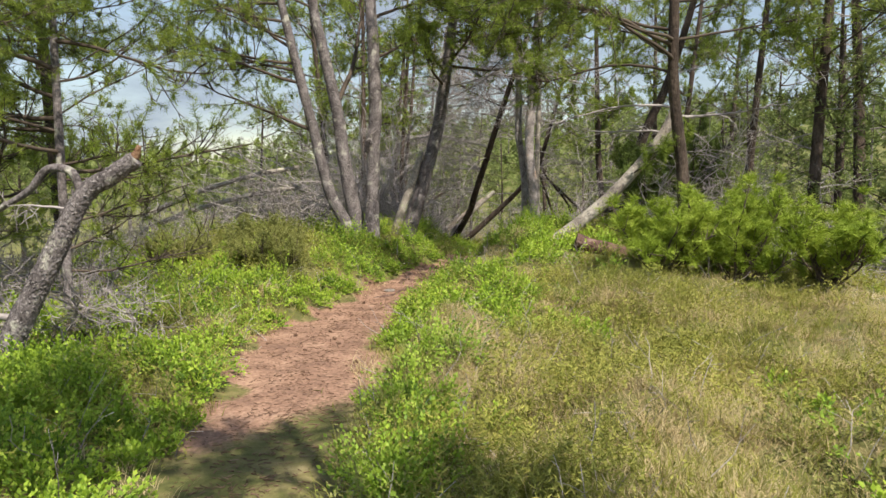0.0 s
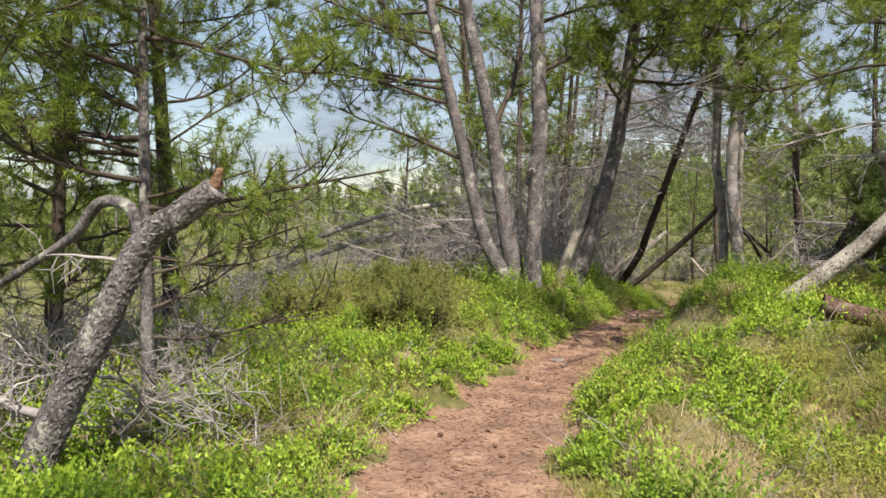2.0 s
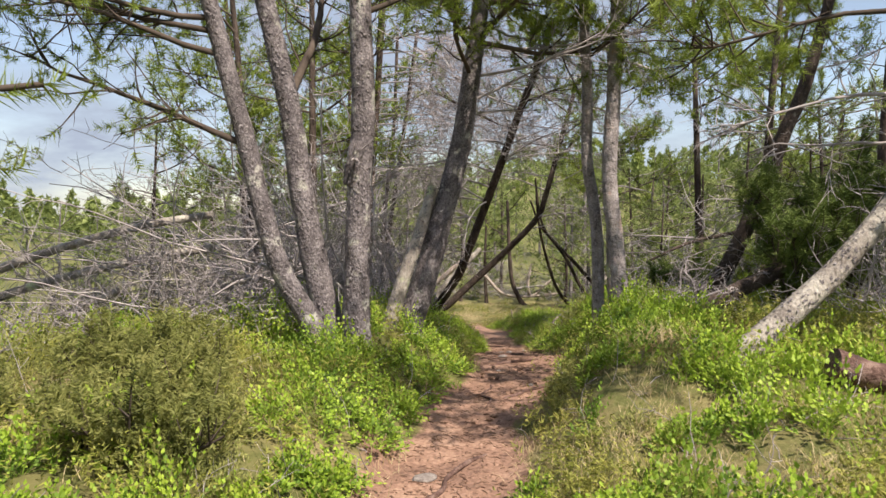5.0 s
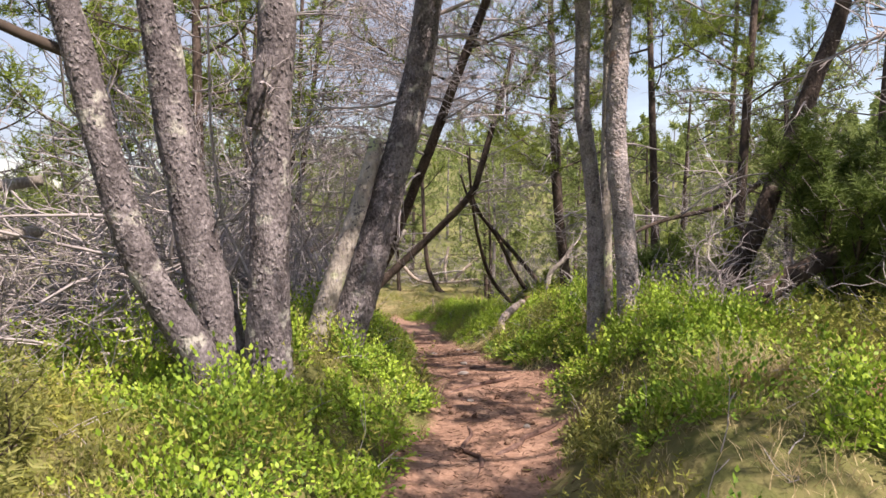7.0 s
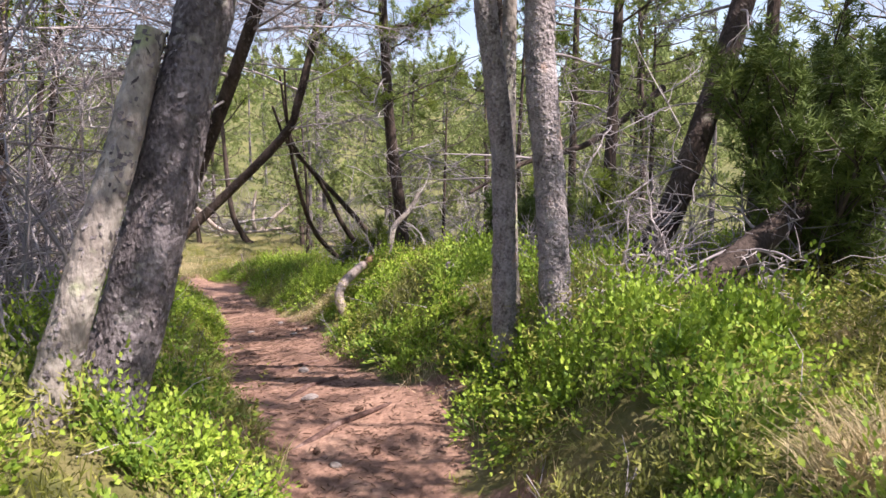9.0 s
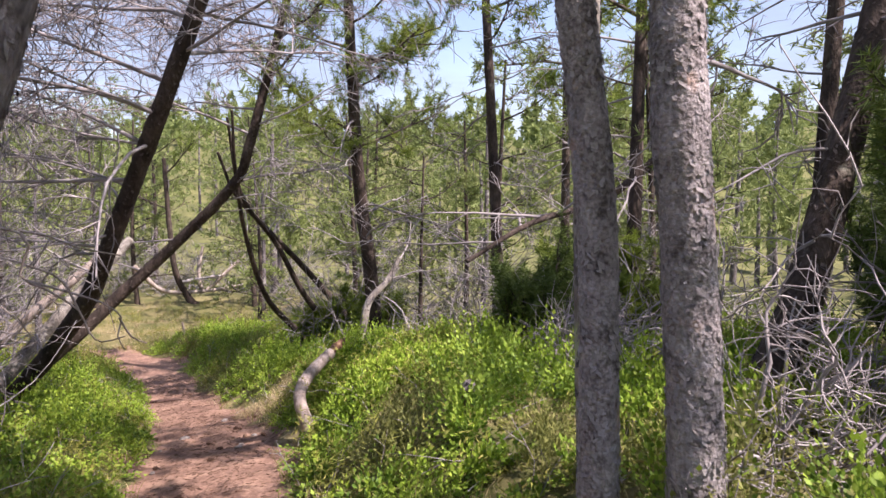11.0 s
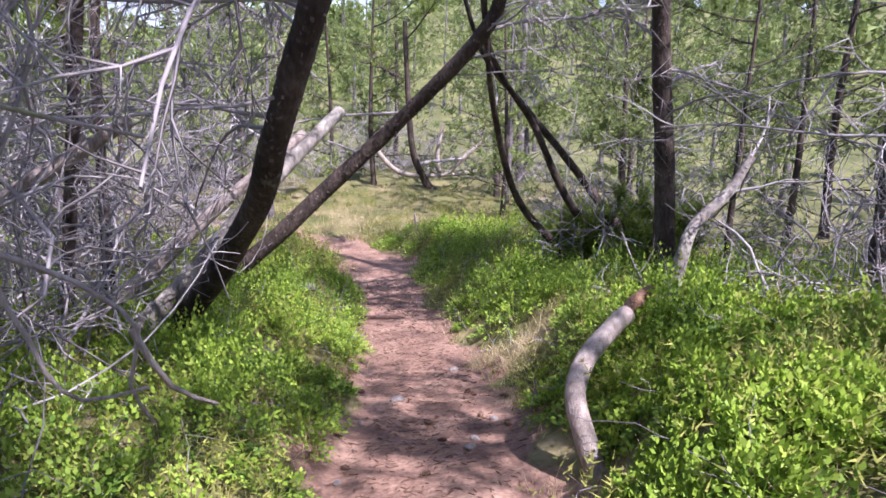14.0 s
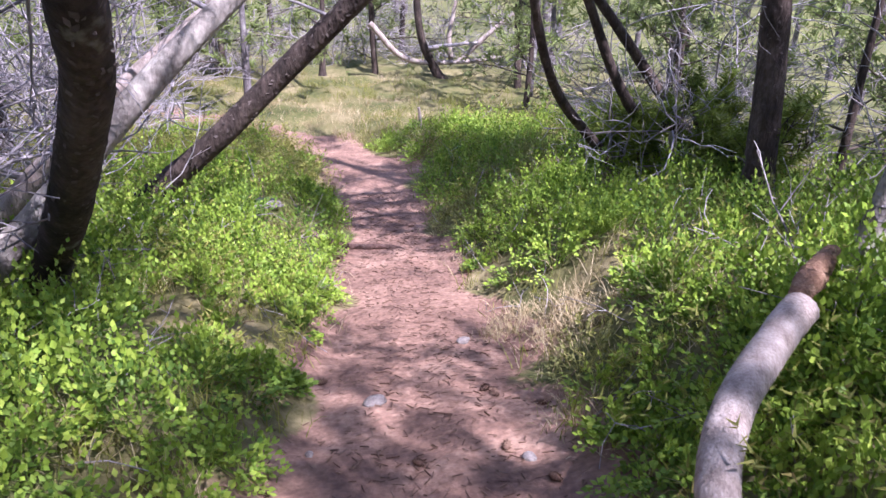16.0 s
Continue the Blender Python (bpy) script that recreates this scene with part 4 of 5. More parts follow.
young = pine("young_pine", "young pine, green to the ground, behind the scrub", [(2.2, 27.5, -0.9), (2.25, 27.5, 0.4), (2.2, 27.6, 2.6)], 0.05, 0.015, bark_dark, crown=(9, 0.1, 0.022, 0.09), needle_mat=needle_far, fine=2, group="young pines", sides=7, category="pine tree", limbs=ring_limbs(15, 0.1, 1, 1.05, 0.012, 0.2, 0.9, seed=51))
spots_young = [(4.8, 25.0, 1.0), (6.2, 23.5, 1.2), (5.6, 27.5, 1.3), (7.5, 25.5, 1.3), (6.4, 20.2, 1.0), (7.2, 17.2, 1.2), (6.2, 16.0, 0.9), (8.2, 21.5, 1.4), (5.2, 19.6, 0.8), (7.6, 14.0, 1.2), (6.6, 12.8, 1.1), (8.6, 18.6, 1.4), (3.4, 29.5, 1.3), (0.6, 29.0, 1.2), (-1.6, 28.0, 1.3), (-3.4, 25.5, 1.2), (-4.2, 22.0, 1.1), (-4.6, 18.5, 1.1), (6.0, 9.2, 1.1), (6.6, 7.6, 1.1), (5.9, 10.8, 1.2), (9.2, 28.0, 1.5), (1.6, 33.0, 1.5), (4.6, 33.0, 1.5), (7.2, 32.0, 1.5), (-6.4, 15.8, 0.9), (-7.2, 12.4, 0.8)]
for k, (x, y, s) in enumerate(spots_young):
    copy_thing(young, Matrix()).matrix_basis = pose(x, y, rest(x, y, 0.15), 0, 0, k * 77) @ Matrix.Scale(s, 4)

# ---- thickets of dead twigs ----
def brush(x, y, width, height, stems, label, mat=twig_grey, lean=(0, 0), z=None):
    """A tangle of dead branches that rises from one spot."""
    t = thing("dead_brush", label, "dead branches", "dead thickets", at=(x, y, rest(x, y, 0.05) if z is None else z))
    at = np.array(t.location)
    a = rng.uniform(0, 2 * np.pi, stems)
    s = np.stack([rng.uniform(-0.5, 0.5, stems) * width, rng.uniform(-0.4, 0.4, stems) * width, np.zeros(stems)], 1)
    d = np.stack([np.cos(a) * 0.7 + lean[0], np.sin(a) * 0.6 + lean[1], rng.uniform(0.25, 1.4, stems)], 1)
    P = grow(s, d, rng.uniform(0.4, 1.1, stems) * height, 12, 0.26, (0, 0, -0.55))
    P[:, :, 2] = np.maximum(P[:, :, 2], 0.0)
    P = P[clear(P, at, 1.2)]
    thick = rng.uniform(0.5, 1.3, (len(P), 1))
    s1, d1, own1 = sprout(P, 8, 0.9, 0.1)
    d1[:, 2] *= 0.45
    Q = grow(s1, d1, rng.uniform(0.2, 0.5, len(s1)) * min(height, 2.6), 7, 0.27, (0, 0, 0.25))
    ok = clear(Q, at, 0.95)
    Q, own1 = Q[ok], own1[ok]
    s2, d2, own2 = sprout(Q, 5, 0.9, 0.15)
    T = grow(s2, d2, rng.uniform(0.08, 0.34, len(s2)), 4, 0.35, (0, 0, 0.2))
    ok = clear(T, at)
    T, own2 = T[ok], own1[own2[ok]]
    for k in range(len(P)):
        sh, q, f = Shape(), Q[own1 == k], T[own2 == k]
        tubes(sh, P[k:k + 1], np.linspace(0.013, 0.004, 12)[None] * thick[k], 4)
        tubes(sh, q, np.linspace(0.0062, 0.0026, 7)[None] * np.ones((len(q), 1)), 3)
        tubes(sh, f, np.linspace(0.0032, 0.0017, 4)[None] * np.ones((len(f), 1)), 3)
        tagged(part("branch", sh, mat, t), kind="stuff")
    return t


for x, y, w, h, n in ((-2.9, 12.4, 1.3, 1.7, 26), (-3.9, 13.4, 1.5, 1.6, 26), (-2.1, 13.2, 1.3, 3.0, 36), (-1.2, 13.2, 1.2, 3.6, 42), (-0.3, 13.8, 1.2, 3.6, 42), (-1.2, 14.8, 1.5, 4.2, 36), (-0.2, 15.2, 0.9, 4.4, 30),
                      (-0.9, 16.2, 1.3, 3.6, 40), (-1.5, 17.4, 1.6, 4.4, 40), (-0.7, 18.6, 1.2, 3.8, 38), (-0.9, 21.2, 1.8, 4.4, 36), (-2.2, 19.4, 1.6, 4.6, 34), (-0.6, 24.6, 1.6, 2.4, 26)):
    brush(x, y, w, h, n, "thicket of grey dead pine twigs")
for x, y, w, h, n in ((-0.9, 18.0, 0.8, 5.0, 24), (-0.2, 21.0, 0.9, 5.0, 22)):
    brush(x, y, w, h, n, "dead grey pine boughs arching towards the trail", lean=(0.75, -0.05))
for x, y, w, h, n in ((4.6, 20.8, 1.4, 2.2, 24), (3.3, 14.6, 0.9, 1.0, 18), (4.2, 16.6, 1.2, 1.6, 24), (5.2, 15.2, 1.3, 1.8, 22), (3.7, 10.9, 1.2, 1.5, 24), (4.6, 11.9, 1.3, 2.2, 26), (4.8, 8.8, 1.3, 1.8, 22), (2.5, 12.4, 0.7, 0.8, 16), (5.9, 22.5, 1.5, 2.4, 22), (2.6, 31.0, 2.0, 2.4, 26), (4.8, 31.5, 2.0, 2.6, 26), (6.6, 29.5, 2.0, 2.4, 26), (0.4, 30.0, 2.0, 2.4, 26), (6.0, 18.4, 1.4, 1.8, 22)):
    brush(x, y, w, h, n, "scrub of bare dead twigs", twig_grey)
for x, y, w, h, n in ((-2.7, 6.2, 0.7, 0.9, 16), (-3.4, 7.2, 0.9, 1.0, 18), (-3.4, 5.9, 0.8, 1.0, 14), (-4.6, 10.6, 1.0, 1.0, 18), (-4.4, 7.6, 1.2, 1.3, 22), (-5.2, 9.2, 1.3, 1.2, 22), (-4.7, 6.0, 1.0, 1.3, 20)):
    brush(x, y, w, h, n, "fine pale dead twigs beside a snag", twig_grey)

# ---- the far bog and wooded hills: pines copied from three grown ones ----
def far_pine(seed, height):
    t = thing("pine_tree", "distant green pine on the heath", "pine tree", "distant pines", at=(0, 0, 0))
    tr, nd = Shape(), Shape()
    log_shape(tr, [(0, 0, -0.4), (0.1, 0, height * 0.5), (0.05, 0.1, height)], 0.09, 0.02, 6, 0.5, 0.1)
    part("trunk", tr, bark, t)
    r = np.random.default_rng(seed)
    m = 30
    h = r.uniform(0.12, 1, m)
    a = r.uniform(0, 2 * np.pi, m)
    P = grow(np.stack([0 * h, 0 * h, h * height], 1), np.stack([np.cos(a), np.sin(a), r.uniform(0.1, 0.8, m)], 1), (1.1 - h) * height * 0.42 + 0.2, 5, 0.15, (0, 0, 0.4))
    tubes(tr, P, np.linspace(0.02, 0.008, 5)[None] * np.ones((m, 1)), 3)
    s, d, _ = sprout(P, 9, 0.8, 0.2)
    needles(nd, s, d, 8, 0.17, 0.036, 0.12)
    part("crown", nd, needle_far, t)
    return t


protos = [far_pine(1, 3.0), far_pine(2, 4.2), far_pine(3, 5.2), far_pine(4, 2.2)]
place = random.Random(5)
count = 0
first = set()
for k in range(1500):
    d, az = 14 + 40 * place.random() ** 1.2, place.uniform(-1.5, 1.5)
    x, y = 0.5 + d * math.sin(az), 12 + d * math.cos(az)
    if (az < -0.25 and d < 22) or place.random() < (0.3 if az < -0.2 else 0.1) or count > 190:
        continue
    proto = protos[place.choice((0, 0, 1, 3) if az < -0.25 else (0, 1, 2, 2, 3))]
    m = Matrix.Translation((x, y, rest(x, y, 0.1))) @ Matrix.Rotation(place.uniform(0, 6.28), 4, "Z") @ Matrix.Scale(place.uniform(0.75, 1.35), 4)
    if proto not in first:
        first.add(proto)
        proto.matrix_basis = m
    else:
        copy_thing(proto, Matrix()).matrix_basis = m
    count += 1

# woods too far off to count
woods = Shape()
fp = np.random.default_rng(9)
m = 900
d, az = fp.uniform(42, 120, m), fp.uniform(-1.7, 1.7, m)
cx, cy, ch = d * np.sin(az), 12 + d * np.cos(az), fp.uniform(1.5, 4.5, m)
per = 50
q = np.repeat(np.arange(m), per)
u = fp.random(len(q)) ** 0.8
a = fp.uniform(0, 2 * np.pi, len(q))
rr = (1.02 - u) * ch[q] * 0.36 * fp.uniform(0.5, 1.1, len(q))
tp = np.stack([cx[q] + np.cos(a) * rr, cy[q] + np.sin(a) * rr, ground_z(cx, cy)[q] + u * ch[q]], 1)
needles(woods, tp, np.stack([np.cos(a), np.sin(a), 0.6 + 0 * a], 1), 3, 0.5, 0.34, 0.2)
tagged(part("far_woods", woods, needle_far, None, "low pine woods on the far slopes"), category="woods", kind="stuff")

# crooked tree and bleached boughs in the clearing
z0 = rest(4.3, 28.5, 0)
pine("crooked_pine", "dark hooked pine stem in the clearing", [(4.5, 28.5, z0 - 0.1), (4.36, 28.5, z0 + 0.08), (4.08, 28.5, z0 + 0.7), (3.98, 28.5, z0 + 1.6), (3.9, 28.5, z0 + 3.4)], 0.08, 0.045, bark_dark, crown=NEAR, limbs=[(0.2, 90, 0.3, 1.3, 0.05, 0), (0.7, 280, 0.4, 1.2, 0.02, 0.4), (0.9, 120, 0.5, 1.2, 0.02, 0.6)])
for pts in ([(3.15, 28.5, z0 + 0.95), (3.8, 28.5, z0 + 0.33), (4.82, 28.5, z0 + 0.25), (5.64, 28.5, z0 + 0.33)], [(4.82, 28.6, z0 + 0.25), (5.28, 28.6, z0 + 0.65), (5.85, 28.6, z0 + 1.1)], [(4.7, 28.7, z0 + 0.2), (4.65, 28.7, z0 + 0.7), (4.8, 28.8, z0 + 1.3)]):
    pine("bleached_bough", "white dead bough lying in the clearing", pts, 0.055, 0.035, bare_wood, category="dead branch", group="bleached boughs", flare=0, sides=8, limbs=[(0.6, 30, 0.6, 0.5, 0.012, 0)])


# ---- ground cover ----
def scatter(count, x0, x1, y0, y1, gap, near=2.4, spread=2.6):
    """Spots off the trail, thinner away from it."""
    out = np.empty((0, 2))
    while len(out) < count:
        x, y = rng.uniform(x0, x1, count), rng.uniform(y0, y1, count)
        g = trail_gap(x, y)
        ok = (g > gap) & (rng.random(count) < np.exp(-np.maximum(0, g - near) / spread))
        out = np.concatenate([out, np.stack([x[ok], y[ok]], 1)])
    return out[:count]


def patch(x, y, scale, seed):
    return np.array([noise.noise(Vector((a * scale + seed, b * scale, seed * 1.7))) for a, b in zip(x, y)])


def clumps(inner, outer, c, rad, high, per, count, size, sharp=0.6):
    """Rounded shrubs: sprigs fan out from each heart to a dome, with leaves in two rows along them."""
    i = np.repeat(np.arange(len(c)), per)
    a, th = rng.uniform(0, 2 * np.pi, len(i)), np.arccos(1 - 0.97 * rng.random(len(i)))
    out = np.stack([np.cos(a) * np.sin(th), np.sin(a) * np.sin(th), np.cos(th)], 1)
    reach = rng.uniform(0.72, 1.15, (len(i), 1))
    flat = np.stack([rad[i], rad[i]], 1) * out[:, :2] * reach
    end = np.column_stack([c[i] + flat, ground_z(c[i, 0] + flat[:, 0], c[i, 1] + flat[:, 1]) + 0.03 + high[i] * out[:, 2] * reach[:, 0]])
    heart = np.column_stack([c[i] + 0.2 * flat, ground_z(c[i, 0], c[i, 1])])
    way = unit(end - heart)
    sd = np.cross(way, rng.normal(size=way.shape)) * 0.0016
    inner.add(np.stack([heart - sd, heart + sd, end], 1), np.arange(len(i) * 3).reshape(-1, 3))
    for k in range(count):
        f = 0.4 + 0.66 * (k + rng.random((len(i), 1))) / count
        at = heart + (end - heart) * np.concatenate([f ** 1.25, f ** 1.25, f ** 0.85], 1) + rng.normal(0, 0.006, end.shape)
        n = unit(out * 0.55 + np.array([0, 0, 0.45]) + np.array(sun_dir) * 0.25 + rng.normal(0, 0.32, out.shape))
        side = np.cross(way, n) * (1 if k % 2 else -1)
        u = unit(way * rng.uniform(0.3, 1.1, (len(i), 1)) + side * (1.0 if k < count - 1 else 0.1))
        w = unit(np.cross(n, u))
        s = size * rng.uniform(0.65, 1.25, (len(i), 1))
        mid = at + u * s
        v = np.stack([at, mid + w * s * sharp - n * s * 0.12, at + u * s * 2.05, mid - w * s * sharp - n * s * 0.12], 1)
        (outer if k >= count - 5 else inner).add(v, np.arange(len(i) * 4).reshape(-1, 4))


def blades(shape, spots, per, height, width, splay, radius):
    B = len(spots)
    i = np.repeat(np.arange(B), per)
    p = spots[i] + rng.normal(0, 1, (len(i), 2)) * radius
    b = np.stack([p[:, 0], p[:, 1], ground_z(p[:, 0], p[:, 1]) - 0.01], 1)
    h = (height[i] * rng.uniform(0.5, 1.1, len(i)))[:, None]
    d = np.concatenate([rng.normal(0, splay, (len(i), 2)), np.ones((len(i), 1))], 1)
    a = rng.uniform(0, 2 * np.pi, len(i))
    s = np.stack([np.cos(a), np.sin(a), 0 * a], 1) * width * 0.5
    mid = b + unit(d) * h * 0.55
    tip = mid + unit(d * np.array([1.9, 1.9, 0.7])) * h * 0.5
    v = np.stack([b - s, b + s, mid + s * 0.7, tip, mid - s * 0.7], 1)
    k = (np.arange(len(i)) * 5)[:, None]
    shape.add(v, k + np.array([[0, 1, 2, 4]]))
    shape.f.append(shape.f[-1][:, [3, 2]][:, :1] * 0 + k + shape.n - len(i) * 5 + np.array([[2, 3, 4]]))


hearts = scatter(3900, -6.0, 6.0, 1.6, 24, 0.06, 1.9, 1.7)
hearts = np.concatenate([hearts, rng.uniform((2.12, 14.8), (3.3, 17.2), (80, 2)), rng.uniform((1.62, 15.0), (2.1, 15.65), (16, 2))])      # thick behind the bare log
hx, hy = hearts[:, 0], hearts[:, 1]
right_open = smooth01(-0.5, 0.5, hx) * (1 - smooth01(7.0, 8.6, hy))        # the dry open side at the start
clearing = smooth01(20.6, 22.0, hy)
lush = patch(hx, hy, 0.6, 3.0) + 0.5 * patch(hx, hy, 1.7, 8.0)
shade = lush + 0.42 - 0.5 * right_open - 0.8 * clearing + 0.3 * smooth01(11, 13, hy) + 0.4 * smooth01(14, 15, hy) * smooth01(1.4, 1.6, hx) + 0.3 * smooth01(1.0, 2.0, -hx) * (1 - smooth01(9, 11, hy))
hole = ((hx > 1.5) & (hx < 3.0) & (np.abs(hy - 8.95) < 0.35)) | (np.hypot(hx - 1.15, hy - 10.4) < 0.32) | ((np.abs(hx - 1.85) < 0.2) & (np.abs(hy - 16.15) < 0.4))   # bare beside the logs
hole = hole | (((hx - 2.42) / 0.42) ** 2 + ((hy - 18.4) / 0.55) ** 2 < 1)                  # straw at the bend
grows = (shade > rng.uniform(0, 0.35, len(hx))) & ~hole
berry, rest_ = hearts[grows], np.repeat(hearts[~grows & ~hole], 3, 0)
rest_ = rest_ + rng.normal(0, 0.1, rest_.shape)
rest_ = rest_[trail_gap(rest_[:, 0], rest_[:, 1]) > 0.04]
gap = trail_gap(berry[:, 0], berry[:, 1])
big = np.clip(1 + 1.1 * patch(berry[:, 0], berry[:, 1], 1.1, 9.0), 0.5, 1.7) * rng.uniform(0.7, 1.3, len(berry))
rad = np.minimum(np.clip(0.2 * big, 0.1, 0.36), gap + 0.08)
tall = np.clip((0.13 + 0.12 * smooth01(0.05, 0.6, gap)) * big, 0.09, 0.42) * (1 - 0.35 * smooth01(-0.5, 0.5, berry[:, 0]) * (1 - smooth01(6.5, 8.5, berry[:, 1])))
kind = patch(berry[:, 0], berry[:, 1], 1.3, 21.0) + rng.normal(0, 0.14, len(berry))
olive_bank = (berry[:, 0] < -1.7) & (berry[:, 1] > 8.6) & (berry[:, 1] < 11.2)
olive = olive_bank & (kind < 0.15) | (kind < -0.34)
cover, shoots, pale = Shape(), Shape(), Shape()
for pick, inner, outer in ((~olive & (kind > -0.12), cover, shoots), (~olive & (kind <= -0.12), cover, cover), (olive, pale, pale)):
    near_by = np.abs(gap) < 1.5
    clumps(inner, outer, berry[pick & near_by], rad[pick & near_by], tall[pick & near_by], 26, 10, 0.0132, 0.42 if inner is pale else 0.68)
    clumps(inner, outer, berry[pick & ~near_by], rad[pick & ~near_by], tall[pick & ~near_by], 20, 7, 0.017, 0.42 if inner is pale else 0.6)
tagged(part("bilberry_shoots", shoots, fresh_leaf, None, "fresh yellow-green shoots topping the bilberry shrubs, coloured brighter as sunlit tops"), category="shrubs", kind="stuff")
tagged(part("bilberry_shrubs", cover, leaf, None, "low bright green bilberry shrubs covering the banks"), category="shrubs", kind="stuff")
tagged(part("olive_shrubs", pale, olive_leaf, None, "olive feathery low shrubs among the bilberry"), category="shrubs", kind="stuff")
# hummocks of heather on the dry side
hum = scatter(300, -0.4, 5.0, 2.6, 9.0, 0.1, 4, 3)
hum = hum[patch(hum[:, 0], hum[:, 1], 0.9, 31.0) > -0.05]
tufts = Shape()
clumps(tufts, tufts, hum, rng.uniform(0.1, 0.26, len(hum)), rng.uniform(0.1, 0.24, len(hum)), 46, 9, 0.0085, 0.3)
tagged(part("heather_hummocks", tufts, heather, None, "rounded olive and russet heather hummocks in dry grass"), category="heather", kind="stuff")
# heather: fine upright sprigs
hs = np.concatenate([rest_, scatter(4200, -5, 5, 3, 24, 0.08)])
hs = hs[patch(hs[:, 0], hs[:, 1], 0.8, 5.0) > -0.12]
hz = ground_z(hs[:, 0], hs[:, 1])
m = 5
h3 = np.repeat(np.column_stack([hs, hz]), m, 0) + np.concatenate([rng.normal(0, 0.07, (len(hs) * m, 2)), np.zeros((len(hs) * m, 1))], 1)
H = grow(h3, rng.normal(0, 0.35, h3.shape) + np.array([0, 0, 1]), rng.uniform(0.1, 0.26, len(h3)), 4, 0.15)
hsh = Shape()
needles(hsh, H[:, -1], H[:, -1] - H[:, -2], 9, 0.04, 0.009, 0.14)
tagged(part("heather", hsh, heather, None, "olive and russet heather sprigs on the heath"), category="heather", kind="stuff")
# grass, green and dry
gs = np.concatenate([rest_, scatter(5000, -5.5, 6, 0.8, 25, -0.02), scatter(1500, -2, 7, 21, 29, 0.02)])
wet = patch(gs[:, 0], gs[:, 1], 0.7, 12.0)
green, dry = gs[wet > -0.15], np.concatenate([gs[wet < 0.1], scatter(2600, -0.3, 5, 2.2, 7.6, 0.0)])
gsh, dsh = Shape(), Shape()
blades(gsh, green, 13, rng.uniform(0.1, 0.26, len(green)), 0.005, 0.4, 0.05)
blades(dsh, dry, 15, rng.uniform(0.07, 0.2, len(dry)), 0.0045, 0.7, 0.055)
tagged(part("green_grass", gsh, green_blade, None, "fresh green grass among the heather"), category="grass", kind="stuff")
tagged(part("dry_grass", dsh, dry_blade, None, "straw-coloured dry grass on the heath"), category="grass", kind="stuff")


# dead sprigs sticking up out of the cover
ds = scatter(1700, -5, 5.5, 2, 24, 0.05)
d3 = np.column_stack([ds, ground_z(ds[:, 0], ds[:, 1])])
D3 = grow(d3, rng.normal(0, 0.8, d3.shape) + np.array([0, 0, 0.8]), rng.uniform(0.15, 0.45, len(d3)), 5, 0.2, (0, 0, -0.3))
dead = Shape()
tubes(dead, D3, np.linspace(0.0035, 0.0015, 5)[None] * np.ones((len(D3), 1)), 3)
s4, w4, _ = sprout(D3, 2, 0.7)
D4 = grow(s4, w4, rng.uniform(0.05, 0.16, len(s4)), 3, 0.2)
tubes(dead, D4, np.full((len(D4), 3), 0.0016), 3)
tagged(part("dead_sprigs", dead, twig_grey, None, "bare grey dead sprigs among the shrubs"), category="twigs", kind="stuff")


def tuft(x, y, n, height, label):
    sh = Shape()
    blades(sh, np.zeros((1, 2)) + np.array([[x, y]]), n, np.array([height]), 0.005, 0.75, 0.07)
    tagged(part("grass_tuft", sh, dry_blade, None, label), category="grass tuft", group="pale grass tufts")


for x, y, n, h in ((-1.96, 6.17, 260, 0.3), (1.55, 6.6, 300, 0.34), (1.8, 6.4, 220, 0.3), (-0.55, 5.35, 160, 0.2), (1.02, 10.42, 300, 0.3), (1.16, 10.36, 300, 0.32), (1.32, 10.42, 280, 0.3), (2.3, 18.55, 220, 0.12), (2.45, 18.3, 240, 0.14), (2.6, 18.1, 240, 0.16), (2.62, 18.5, 240, 0.16), (2.42, 18.72, 200, 0.12), (2.9, 23.3, 200, 0.25), (1.2, 4.4, 220, 0.22), (2.6, 5.0, 240, 0.26)):
    tuft(x, y, n, h, "pale bleached tuft of dry grass")

tr = random.Random(14)
for k in range(46):
    x, y = tr.uniform(0.2, 4.2), tr.uniform(2.6, 7.2)
    if k > 34:
        x, y = tr.uniform(2.6, 4.5), tr.uniform(21.5, 25)
    tuft(x, y, 130, tr.uniform(0.12, 0.26), "small bleached tuft of dry grass")

# ---- small things on the trail ----
def stone(x, y, size, flat):
    bm = bmesh.new()
    bmesh.ops.create_icosphere(bm, subdivisions=3, radius=1)
    for v in bm.verts:
        g = noise.noise(v.co * 1.3 + Vector((x * 5, y * 5, 0)))
        v.co = Vector((v.co.x * size * (1 + 0.3 * g), v.co.y * size * 0.75 * (1 + 0.3 * g), v.co.z * size * flat * (1 + 0.3 * g)))
    me = bpy.data.meshes.new("stone")
    bm.to_mesh(me)
    bm.free()
    me.materials.append(stone_mat)
    for p in me.polygons:
        p.use_smooth = True
    ob = new("stone", me)
    ob.matrix_world = pose(x, y, float(ground_z(x, y)) + size * flat * 0.25, 0, 0, (x * 977) % 360)
    tagged(ob, "small pale stone half sunk in the dirt", "stone", "stones on the trail")


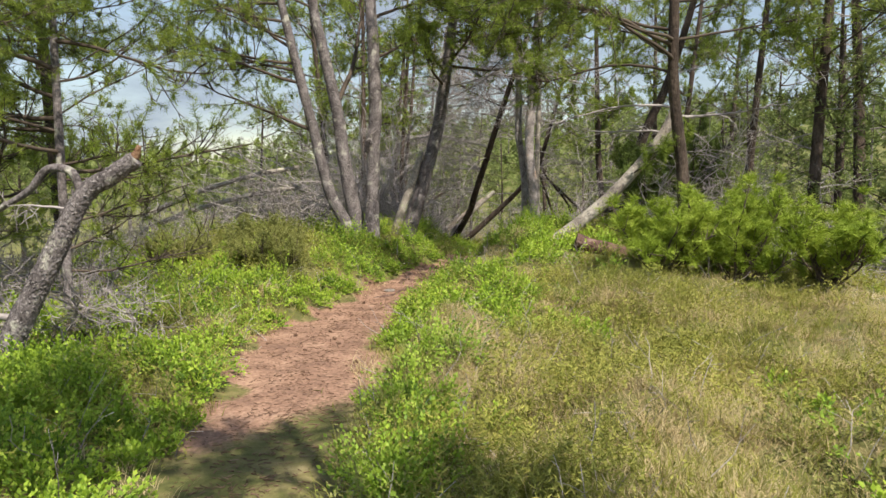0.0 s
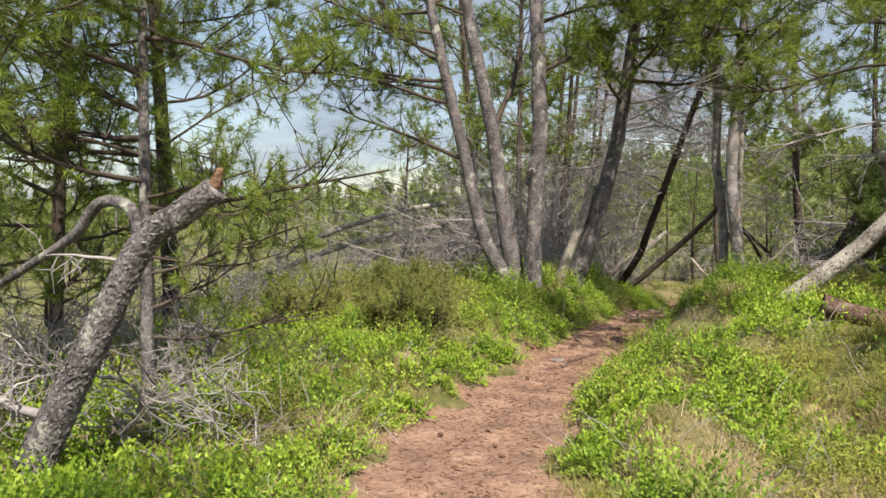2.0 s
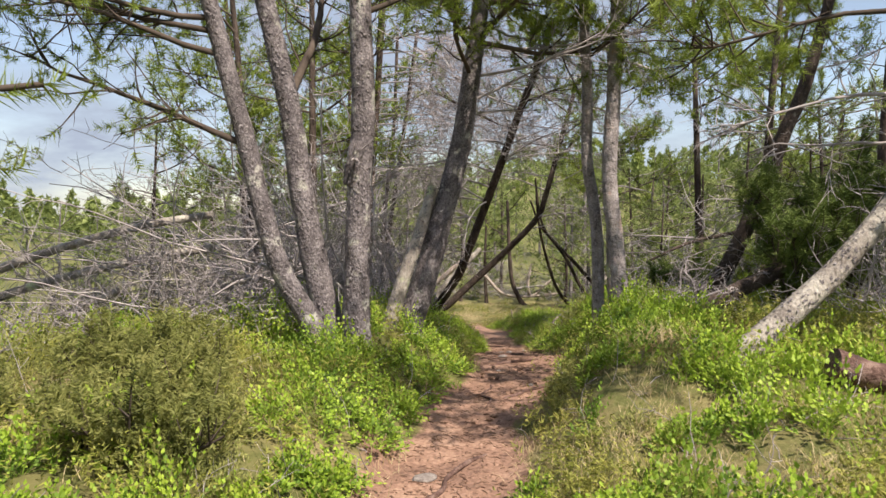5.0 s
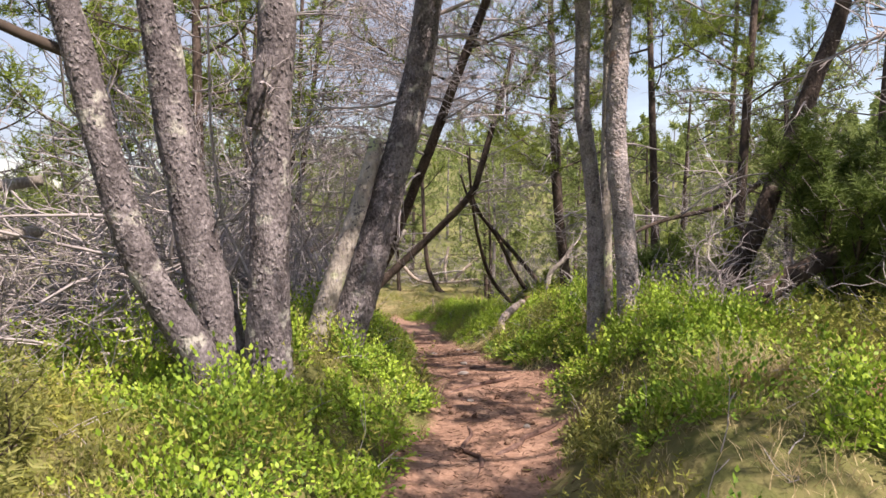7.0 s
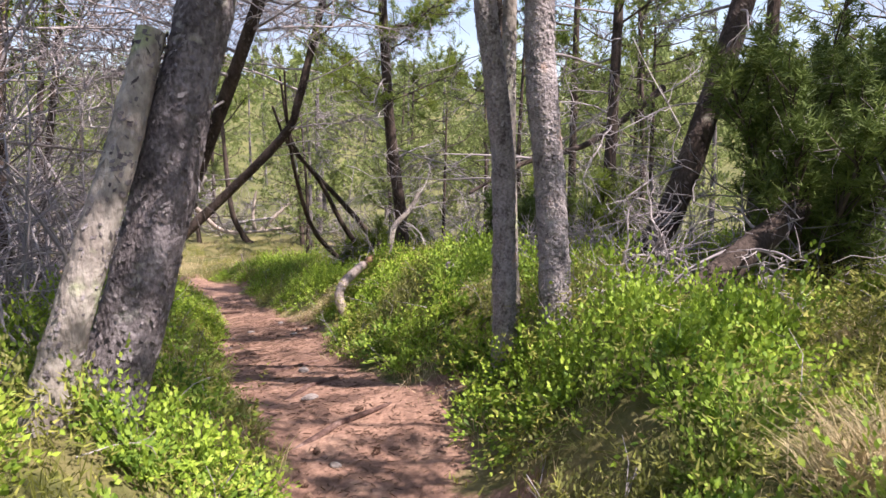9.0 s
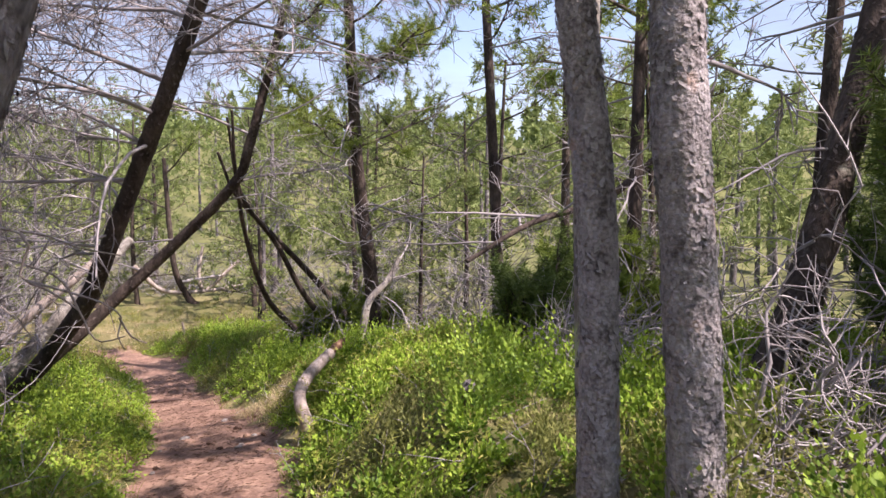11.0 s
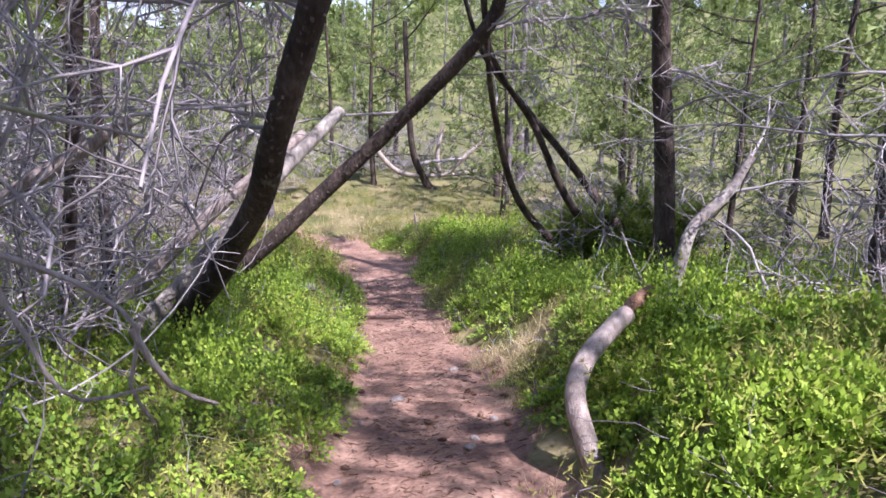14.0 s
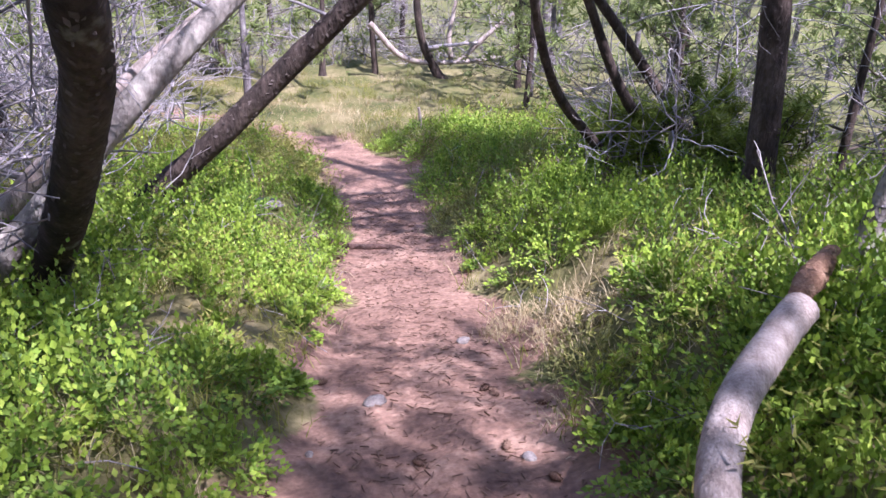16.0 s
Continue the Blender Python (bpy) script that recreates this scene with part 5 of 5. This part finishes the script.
for x, y, s, f in ((1.5, 17.95, 0.055, 0.35), (1.75, 17.05, 0.03, 0.5), (1.67, 16.9, 0.035, 0.45), (2.05, 18.5, 0.035, 0.6), (0.95, 16.75, 0.025, 0.6), (1.2, 17.6, 0.02, 0.6), (-0.72, 9.6, 0.08, 0.25), (0.55, 13.3, 0.05, 0.4), (0.3, 12.3, 0.03, 0.5), (1.95, 17.3, 0.03, 0.5), (1.1, 20.8, 0.16, 0.25), (0.8, 14.1, 0.05, 0.4), (0.45, 11.6, 0.03, 0.5)):
    stone(x, y, s, f)


def root_on_trail(x0, y0, x1, y1, r):
    sh = Shape()
    pts = []
    for k in range(5):
        f = k / 4
        x, y = x0 + (x1 - x0) * f + 0.05 * math.sin(k * 2.3 + x0), y0 + (y1 - y0) * f
        pts.append((x, y, float(ground_z(x, y)) + r * (0.35 if 0 < k < 4 else -0.8)))
    log_shape(sh, pts, r, r * 0.6, 8, 0.03, 0.2)
    tagged(part("root", sh, red_bark, None, "brown root crossing the dirt trail", smooth=True), category="root", group="roots on the trail")


for q in ((-0.85, 9.2, -0.25, 10.0, 0.022), (0.1, 11.2, 0.7, 11.6, 0.02), (0.2, 12.6, 0.9, 12.9, 0.022), (0.4, 13.4, 1.0, 13.8, 0.02), (0.5, 14.3, 1.1, 14.5, 0.018), (-0.1, 10.9, 0.1, 11.8, 0.016), (1.3, 20.6, 2.2, 20.4, 0.03)):
    root_on_trail(*q)
# fallen needles, bark crumbs and twigs
n = 9000
y = rng.uniform(2, 22, n)
x = np.interp(y, TRAIL_Y, TRAIL_X) + rng.normal(0, 0.6, n) * np.interp(y, TRAIL_Y, TRAIL_W)
z = ground_z(x, y) + 0.004
a = rng.uniform(0, 2 * np.pi, n)
ln = rng.uniform(0.01, 0.05, n)
P = np.stack([np.column_stack([x, y, z]), np.column_stack([x + np.cos(a) * ln, y + np.sin(a) * ln, ground_z(x + np.cos(a) * ln, y + np.sin(a) * ln) + 0.006])], 1)
crumbs = Shape()
tubes(crumbs, P, np.repeat(rng.uniform(0.0012, 0.0035, (n, 1)), 2, 1), 3)
tagged(part("needle_litter", crumbs, litter, None, "brown pine needles and twig crumbs on the dirt"), category="litter", kind="stuff")

# a broken stub in the shrubs and a pale peg in the clearing
sx, sy = 1.88, 13.95
sz = float(ground_z(sx, sy))
stub = Shape()
log_shape(stub, [(sx, sy, sz - 0.05), (sx - 0.02, sy - 0.04, sz + 0.1), (sx - 0.05, sy - 0.12, sz + 0.16)], 0.045, 0.035, 10, 0.03, 0.2)
tagged(part("stump", stub, bark, None, "grey cut stub among bilberry shrubs", smooth=True), category="stump")
px, py = 3.0, 23.8
pz = float(ground_z(px, py))
peg = Shape()
log_shape(peg, [(px, py, pz - 0.05), (px + 0.01, py, pz + 0.12), (px - 0.01, py, pz + 0.28)], 0.025, 0.018, 8, 0.03, 0.15)
tagged(part("stump", peg, bare_wood, None, "thin pale stump standing in the clearing"), category="stump")


def cone(x, y, turn):
    sh = Shape()
    for r in range(5):
        f = r / 4
        n = 7
        a = np.arange(n) * 2 * np.pi / n + r * 0.5
        rad = 0.016 * math.sin(0.5 + 2.3 * f) + 0.003
        c0 = np.stack([np.full(n, -0.022 + 0.044 * f), np.cos(a) * rad * 0.6, np.sin(a) * rad * 0.6], 1)
        tip = np.stack([np.full(n, -0.016 + 0.046 * f), np.cos(a) * rad * 1.25, np.sin(a) * rad * 1.25], 1)
        side = np.stack([0 * a, -np.sin(a), np.cos(a)], 1) * 0.007
        sh.add(np.stack([c0 - side, c0 + side, tip], 1), np.arange(n * 3).reshape(-1, 3))
    tubes(sh, np.array([[(-0.024, 0, 0), (-0.01, 0, 0), (0.01, 0, 0), (0.026, 0, 0)]]), np.array([[0.004, 0.012, 0.011, 0.002]]), 6)
    ob = part("pine_cone", sh, litter, None, "brown open pine cone on the dirt")
    ob.matrix_world = pose(x, y, float(ground_z(x, y)) + 0.012, 0, 0, turn)
    tagged(ob, category="pine cone", group="cones on the trail")


cr = random.Random(33)
for k in range(42):
    y = cr.choice((cr.uniform(10.5, 13), cr.uniform(15.5, 18.5), cr.uniform(5.5, 9.5)))
    w = float(np.interp(y, TRAIL_Y, TRAIL_W))
    cone(float(np.interp(y, TRAIL_Y, TRAIL_X)) + cr.uniform(-w, w), y, cr.uniform(0, 360))
